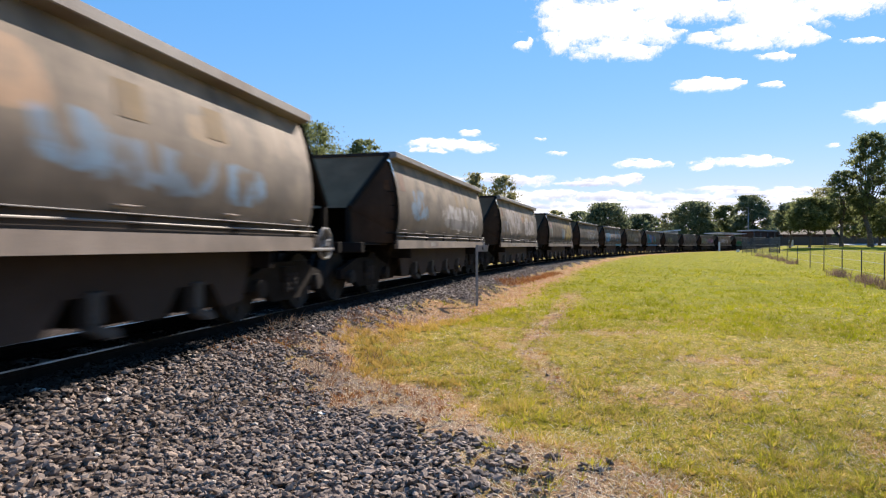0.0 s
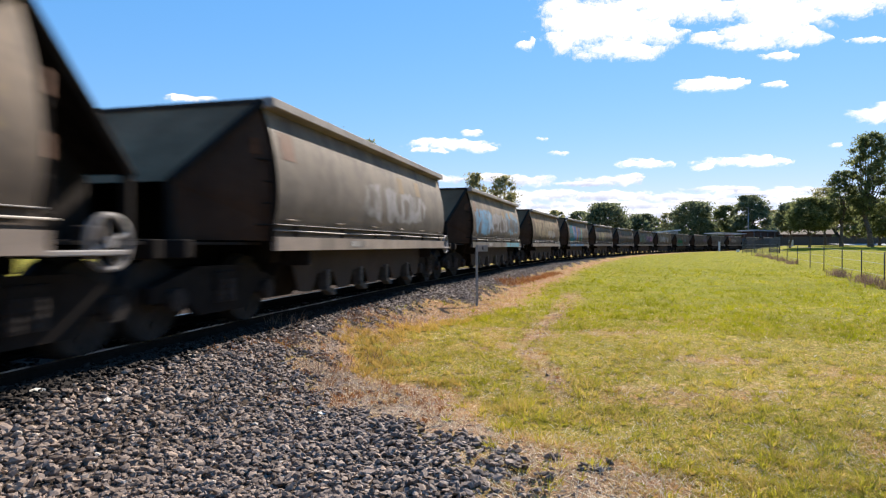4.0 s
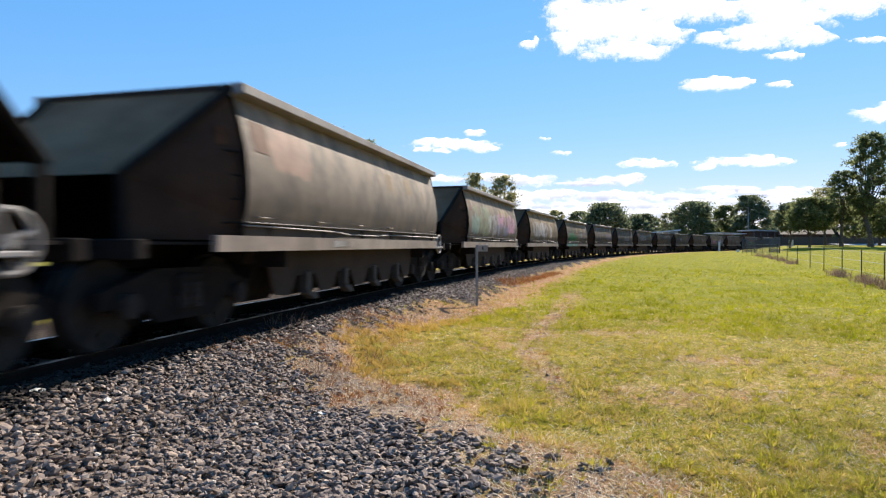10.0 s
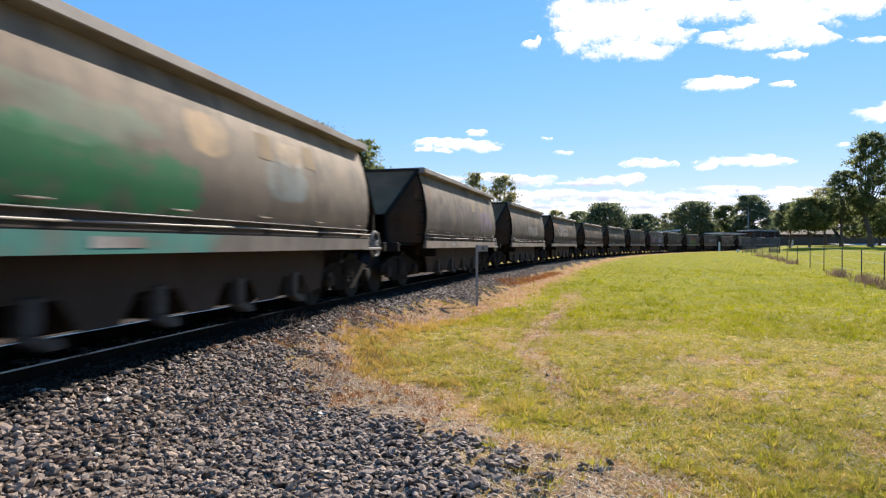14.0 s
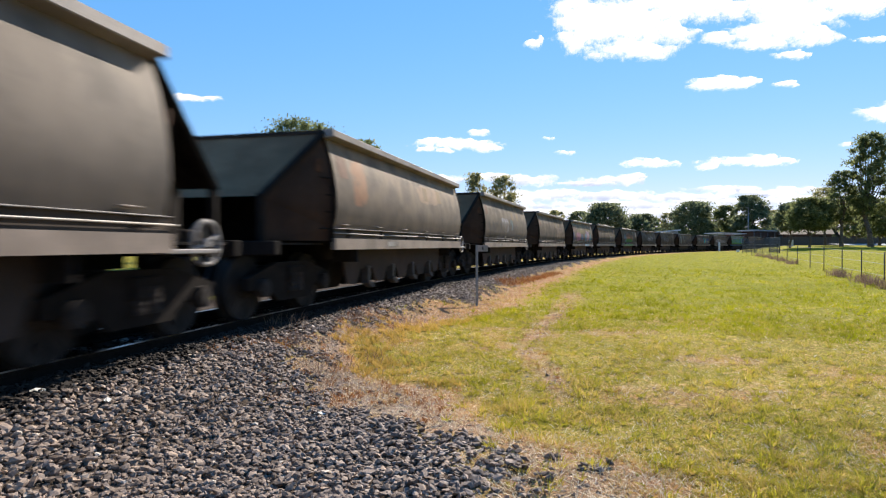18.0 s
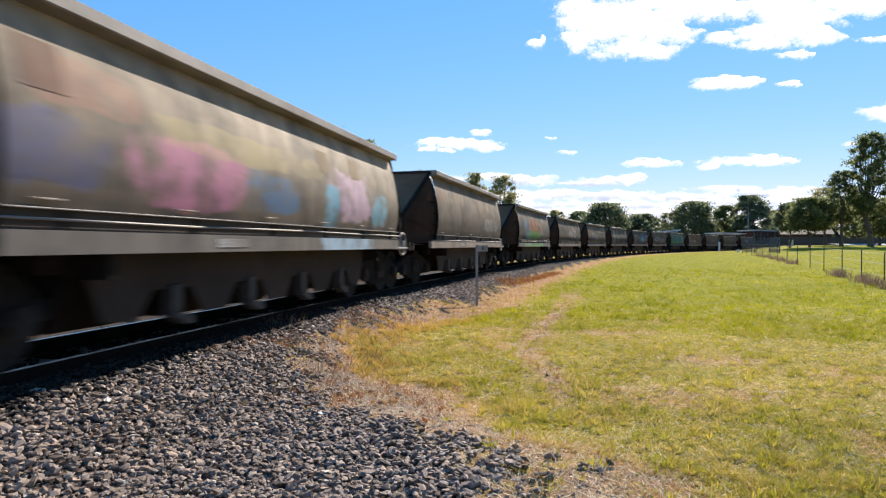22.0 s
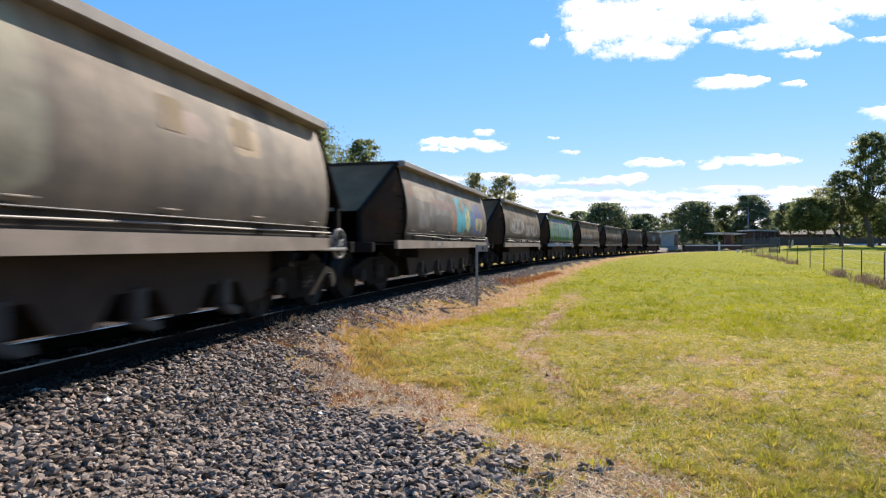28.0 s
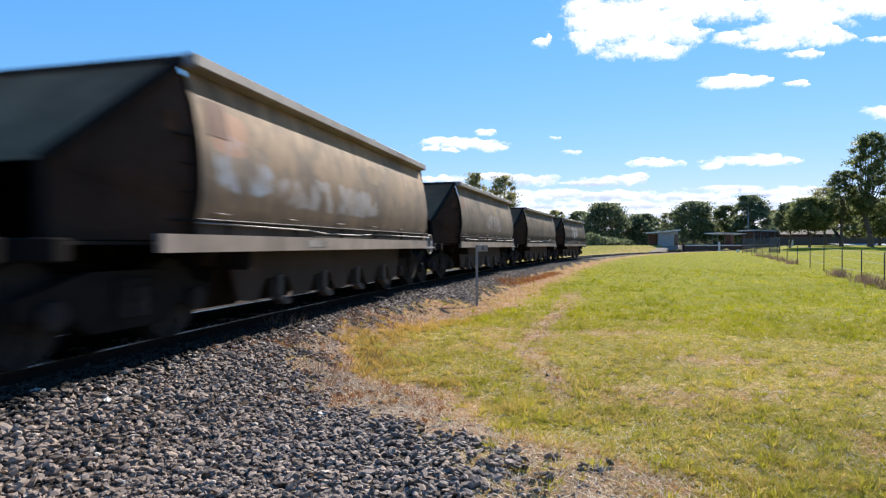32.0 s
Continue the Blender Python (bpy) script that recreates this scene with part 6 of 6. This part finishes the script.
# ---- fences ----
def fences():
    f = thing("field_fence", "thin dark wire fence on steel posts between field and park", "fence")
    ys = [17.4, 19.8, 22.5, 25.4, 28.9, 32.3, 36.2, 40.1, 44.6, 49.0, 54.0, 59.0, 64.0, 70.0]
    pts = []
    for y in ys:
        x = 16.5 + 0.42 * (y - 24)
        z = float(height(np.array([x]), np.array([y]))[0])
        pts.append(Vector((x, y, z)))
        bm = bmesh.new()
        bm_tube(bm, (0, 0, -0.2), (0, 0, 1.14), 0.02, n=8)
        bm_tube(bm, (0, 0, 1.14), (0, 0, 1.16), 0.03, n=8)
        part("post", bm, M["arm"], f).matrix_basis = Matrix.Translation(pts[-1])
    for zz in (0.35, 0.75, 1.1):
        bm = bmesh.new()
        for a, b in zip(pts, pts[1:]):
            bm_tube(bm, a + Vector((0, 0, zz)), b + Vector((0, 0, zz)), 0.005, n=4, caps=False)
        part("wire", bm, M["galv"], f)
    # chain-link compound at the end of the field
    c = thing("chain_link_gate", "grey chain-link gates on steel frames", "gate")
    corners = [place(1314, 440, 82), place(1336, 441, 78), place(1362, 442, 76), place(1380, 444, 72)]
    for a, b in zip(corners, corners[1:]):
        za, zb = (float(height(np.array([p.x]), np.array([p.y]))[0]) for p in (a, b))
        a, b = Vector((a.x, a.y, za)), Vector((b.x, b.y, zb))
        u = b - a
        L = u.length
        m = Matrix.Translation(a) @ Matrix.Rotation(math.atan2(u.y, u.x), 4, "Z")
        bm = bmesh.new()
        for x in (0, L):
            bm_tube(bm, (x, 0, -0.1), (x, 0, 1.95), 0.045, n=8)
        for z in (0.12, 1.02, 1.9):
            bm_tube(bm, (0, 0, z), (L, 0, z), 0.025, n=6)
        gate = part("gate_frame", bm, M["mesh"], c)
        gate.matrix_basis = m
        bm = bmesh.new()
        for k in range(int((L + 1.8) / 0.12)):
            for sgn in (1, -1):
                x0 = k * 0.12 - (1.8 if sgn > 0 else 0)
                lo, hi = max(0, -x0 if sgn > 0 else x0 - L), min(1.8, L - x0 if sgn > 0 else x0)
                if hi > lo:
                    bm_tube(bm, (x0 + sgn * lo, 0, 0.1 + lo), (x0 + sgn * hi, 0, 0.1 + hi), 0.009, n=3, caps=False)
        part("wire_mesh", bm, M["mesh"], gate)
    # park: pale road, low houses behind a board fence
    bm = bmesh.new()
    rows = []
    for x in np.linspace(69, 190, 30):
        y = 104 - 0.10 * (x - 62)
        rows.append([(x, yy, float(height(np.array([x]), np.array([yy]))[0]) + (0.05 if yy < y else 0.32)) for yy in (y - 3.4, y + 3.4)])
    bm_sheet(bm, rows)
    tagged(part("road", bm, M["asphalt"], None), "pale asphalt road through the park", "road", kind="structure")
    for px, dep, ln, lab in ((1428, 128, 9, "low dark brick house behind the park"), (1545, 135, 12, "low brown house behind the park trees"), (1640, 130, 12, "low dark brick house behind the park")):
        p = place(px, 430, dep)
        z = float(height(np.array([p.x]), np.array([p.y]))[0])
        h = thing("house", lab, "house", Matrix.Translation((p.x, p.y, z)) @ Matrix.Rotation(radians(-25), 4, "Z"))
        part("wall", bm_box(bmesh.new(), -ln / 2, ln / 2, 0, 6, -0.3, 2.4), M["brick_dark"], h)
        part("roof", bm_prism(bmesh.new(), [(-0.5, 2.4), (6.5, 2.4), (3.0, 3.5)], -ln / 2 - 0.5, ln / 2 + 0.5, "x"), M["steel_brown"], h)
        for x in (-ln / 3, 0, ln / 3):
            part("window", bm_box(bmesh.new(), x - 0.7, x + 0.7, -0.03, 0.0, 0.9, 2.0), M["glass_dark"], h)
    f2 = thing("board_fence", "long weathered dark board fence behind the park", "fence")
    bm = bmesh.new()
    bm_box(bm, 0, 0.19, -0.012, 0.012, 0, 1.8)
    board = mesh_of("board", bm, M["wood_fence"])
    for k in range(290):
        x = 64 + 0.4 * k
        y = 122 - 0.14 * (x - 64)
        z = float(height(np.array([x]), np.array([y]))[0])
        o = part("board", board, None, f2)
        o.matrix_basis = Matrix.Translation((x, y, z - 0.1)) @ Matrix.Diagonal((2.05, 1, 1, 1))
    w = place(1400, 428, 108)
    bx = thing("meter_box", "small white steel cabinet on the lawn", "cabinet", Matrix.Translation((w.x, w.y, float(height(np.array([w.x]), np.array([w.y]))[0]))))
    part("case", bm_box(bmesh.new(), -0.32, 0.32, -0.2, 0.2, 0, 1.15, 0.02), M["roof"], bx)


fences()


# ---- trackside posts ----
def posts():
    x, y = 0.815, 14.3
    z = float(height(np.array([x]), np.array([y]))[0])
    s = thing("trackside_sign", "small weathered white trackside sign on grey post", "sign", Matrix.Translation((x, y, z)))
    part("post", bm_box(bmesh.new(), -0.03, 0.03, -0.03, 0.03, -0.2, 1.47, 0.006), M["galv"], s)
    pl = part("plate", bm_box(bmesh.new(), 0.02, 0.265, -0.045, -0.033, 1.31, 1.46, 0.004), M["concrete"], s, "white plate with a black letter")
    cu = bpy.data.curves.new("letter", "FONT")
    cu.body, cu.size, cu.extrude, cu.align_x = "E", 0.12, 0.001, "CENTER"
    tmp = bpy.data.objects.new("letter", cu)
    scene.collection.objects.link(tmp)
    bpy.context.view_layer.update()
    me = bpy.data.meshes.new_from_object(tmp.evaluated_get(bpy.context.evaluated_depsgraph_get()))
    bpy.data.objects.remove(tmp)
    me.materials.clear()
    me.materials.append(M["black"])
    o = part("letter", me, None, pl)
    o.matrix_basis = pose(0.145, -0.048, 1.345, 90, 0, 0)
    p = place(1273, 440, 100)
    z = float(height(np.array([p.x]), np.array([p.y]))[0])
    w = thing("marker_post", "short white painted marker post", "post", Matrix.Translation((p.x, p.y, z)))
    part("shaft", bm_box(bmesh.new(), -0.12, 0.12, -0.12, 0.12, -0.2, 1.6, 0.02), M["white"], w)
    for px, py, dep in ((1306, 441, 92),):
        p = place(px, py, dep)
        z = float(height(np.array([p.x]), np.array([p.y]))[0])
        k = thing("relay_box", "small pale trackside box", "box", Matrix.Translation((p.x, p.y, z)))
        part("case", bm_box(bmesh.new(), -0.2, 0.2, -0.15, 0.15, 0, 0.35, 0.03), M["white"], k)
    # litter on the gravel
    for px, py, dep, w, h in ((566, 722, 5.1, 0.10, 0.02), (66, 778, 4.3, 0.10, 0.03), (190, 765, 4.4, 0.05, 0.05)):
        x, y = (px - 784) / 1050.16 * dep, dep
        z = float(bed_height(np.array([x]), np.array([y]), side_of_track([x], [y])[0])[0])
        bm = bmesh.new()
        bm_sheet(bm, [[(w * (i / 3 - 0.5), h * (j - 1) + 0.01 * math.sin(3 * i + j), 0.03 + 0.012 * math.sin(2 * i + 3 * j)) for i in range(4)] for j in range(3)])
        bmesh.ops.solidify(bm, geom=bm.faces[:], thickness=0.002)
        ob = new("paper_scrap", mesh_of("paper_scrap", bm, M["white"]))
        ob.matrix_basis = pose(x, y, z, 0, 0, 25)
        tagged(ob, "crumpled scrap of white paper on gravel", "litter")


posts()

# ---- clouds ----
CLOUDS = []


def billows(x, y, octaves=5):
    """Layered unevenness from about -1 to 1."""
    return sum(0.55 ** k * lattice(x * 2 ** k + 13 * k, y * 2 ** k + 7 * k) for k in range(octaves)) / 1.4


def build_cloud(lumps, drift, seed, grain=5.0, cover=1.0, tone="cloud"):
    """A drifting cloud, bulging towards the viewer where it is thick. lumps: bearing, rise and half sizes in lens units, as for place()."""
    D = 3200.0 + 12 * seed
    u = D / 1050.16
    x0, x1 = min(c - 1.5 * a - 8 for c, _, a, _ in lumps), max(c + 1.5 * a + 8 for c, _, a, _ in lumps)
    y0, y1 = min(c - 1.7 * a - 6 for _, c, _, a in lumps), max(c + 1.7 * a + 6 for _, c, _, a in lumps)
    cell = 1.6 if (x1 - x0) * (y1 - y0) < 30000 else 2.6
    gx, gy = np.arange(x0, x1 + cell, cell), np.arange(y0, y1 + cell, cell)
    X, Y = np.meshgrid(gx, gy)
    wx = X + 1.6 * grain * billows(X / (5 * grain) + seed, Y / (3 * grain), 3)
    wy = Y + 0.9 * grain * billows(X / (5 * grain) + 40 + seed, Y / (3 * grain) + 9, 3)
    body, low = np.full(X.shape, -3.0), np.zeros(X.shape)
    for cx, cy, rx, ry in lumps:
        d = 1 - ((wx - cx) / rx) ** 2 - ((wy - cy) / ry) ** 2
        low = np.where(d > body, np.clip(0.45 + 0.7 * (Y - cy) / ry, 0, 1), low)
        body = np.maximum(body, d)
    far = tone == "cloud_far"
    thick = np.clip(0.5 + 0.8 * cover * body, -1.5, 1.6) + (0.6 if far else 0.5) * billows(X / (3.2 * grain) + 3 * seed, Y / (1.7 * grain) + seed)
    # painted shade towards each lump's base, strong in the far clouds
    low = low * (1.0 if far else 0.12) * np.clip(0.55 + 0.9 * billows(X / (6 * grain) + seed, Y / (2 * grain)), 0, 1)
    ny, nx = X.shape
    i, j = np.meshgrid(np.arange(ny - 1), np.arange(nx - 1), indexing="ij")
    f = np.stack([i * nx + j, i * nx + j + 1, (i + 1) * nx + j + 1, (i + 1) * nx + j], -1).reshape(-1, 4)
    f = f[(thick.ravel()[f] > -0.55).any(axis=1)]
    used, f = np.unique(f, return_inverse=True)
    f = f.reshape(-1, 4)
    t, px, py = thick.ravel()[used], X.ravel()[used], Y.ravel()[used]
    v = np.stack([(px - 784) * u, D - 60 * np.clip(t, 0, 1.5), EYE_Z + (434.27 - py) * u], 1)
    me = raw_mesh("cloud", v, f, M["cloud"], True)
    for name, val in (("thickness", t), ("base", low.ravel()[used])):
        me.attributes.new(name, "FLOAT", "POINT").data.foreach_set("value", val.astype(np.float32))
    ob = tagged(new("cloud", me), "white fair-weather cloud drifting in the blue sky", "cloud", kind="stuff")
    CLOUDS.append((ob, Vector((drift[0] * u, 0, -drift[1] * u))))


build_cloud([(1070, 45, 105, 45), (1000, 35, 48, 34), (1085, 92, 75, 16), (985, 75, 26, 22), (1185, 15, 90, 30), (1150, 60, 50, 20), (1240, 72, 30, 10), (1255, 20, 40, 14), (1335, 62, 70, 24), (1370, 25, 90, 34), (1300, 85, 40, 8), (1480, 12, 90, 20), (1420, 68, 34, 14), (1560, 5, 60, 14), (1200, -30, 300, 34), (1500, -30, 200, 30)], (46, -1), 1, 7.0)
build_cloud([(925, 86, 14, 6), (935, 80, 7, 8)], (33, -6), 2, 3.0, 0.55)
build_cloud([(1248, 152, 52, 11), (1218, 156, 26, 9), (1285, 150, 30, 5)], (46, -5), 3, 3.5)
build_cloud([(1360, 154, 22, 4)], (44, -2), 4, 2.5)
build_cloud([(1368, 104, 30, 6)], (50, -4), 5, 2.8)
build_cloud([(1536, 207, 40, 12), (1560, 200, 30, 14)], (30, -6), 6, 4.0)
build_cloud([(800, 258, 70, 8), (765, 252, 34, 5), (845, 264, 30, 7), (742, 267, 16, 4), (775, 270, 18, 3)], (22, -2), 7, 3.2)
build_cloud([(333, 177, 44, 5), (318, 173, 20, 4)], (22, -1), 17, 2.8)
build_cloud([(832, 237, 16, 5)], (28, -1), 8, 2.6)
build_cloud([(1135, 291, 46, 8)], (22, -2), 9, 3.2)
build_cloud([(1310, 288, 80, 8), (1335, 282, 30, 8), (1240, 296, 24, 6), (1370, 288, 26, 4)], (18, -2), 10, 3.4)
build_cloud([(1468, 259, 11, 4)], (40, -3), 11, 2.4)
build_cloud([(955, 248, 8, 2.5), (985, 273, 14, 3)], (26, -2), 12, 2.2, 0.55)
build_cloud([(1530, 75, 34, 4), (1515, 78, 12, 3)], (30, -2), 13, 2.4, 0.55)
build_cloud([(930, 322, 52, 9), (1082, 321, 56, 8), (1110, 315, 26, 7), (880, 316, 60, 6), (1040, 327, 60, 4)], (9, -1), 14, 4.0, 0.9, "cloud_far")
build_cloud([(960, 345, 90, 8), (1075, 348, 80, 8), (1180, 350, 60, 7), (1280, 336, 60, 6), (1340, 343, 90, 6), (1410, 338, 60, 6), (1230, 352, 60, 6)], (8, -1), 16, 4.0, 0.9, "cloud_far")
build_cloud([(1100, 364, 180, 7), (1300, 358, 160, 6), (900, 352, 80, 8), (1190, 378, 120, 9), (780, 318, 60, 6), (1450, 352, 110, 7), (1010, 376, 120, 7)], (6, 0), 15, 4.5, 0.8, "cloud_far")


motions()
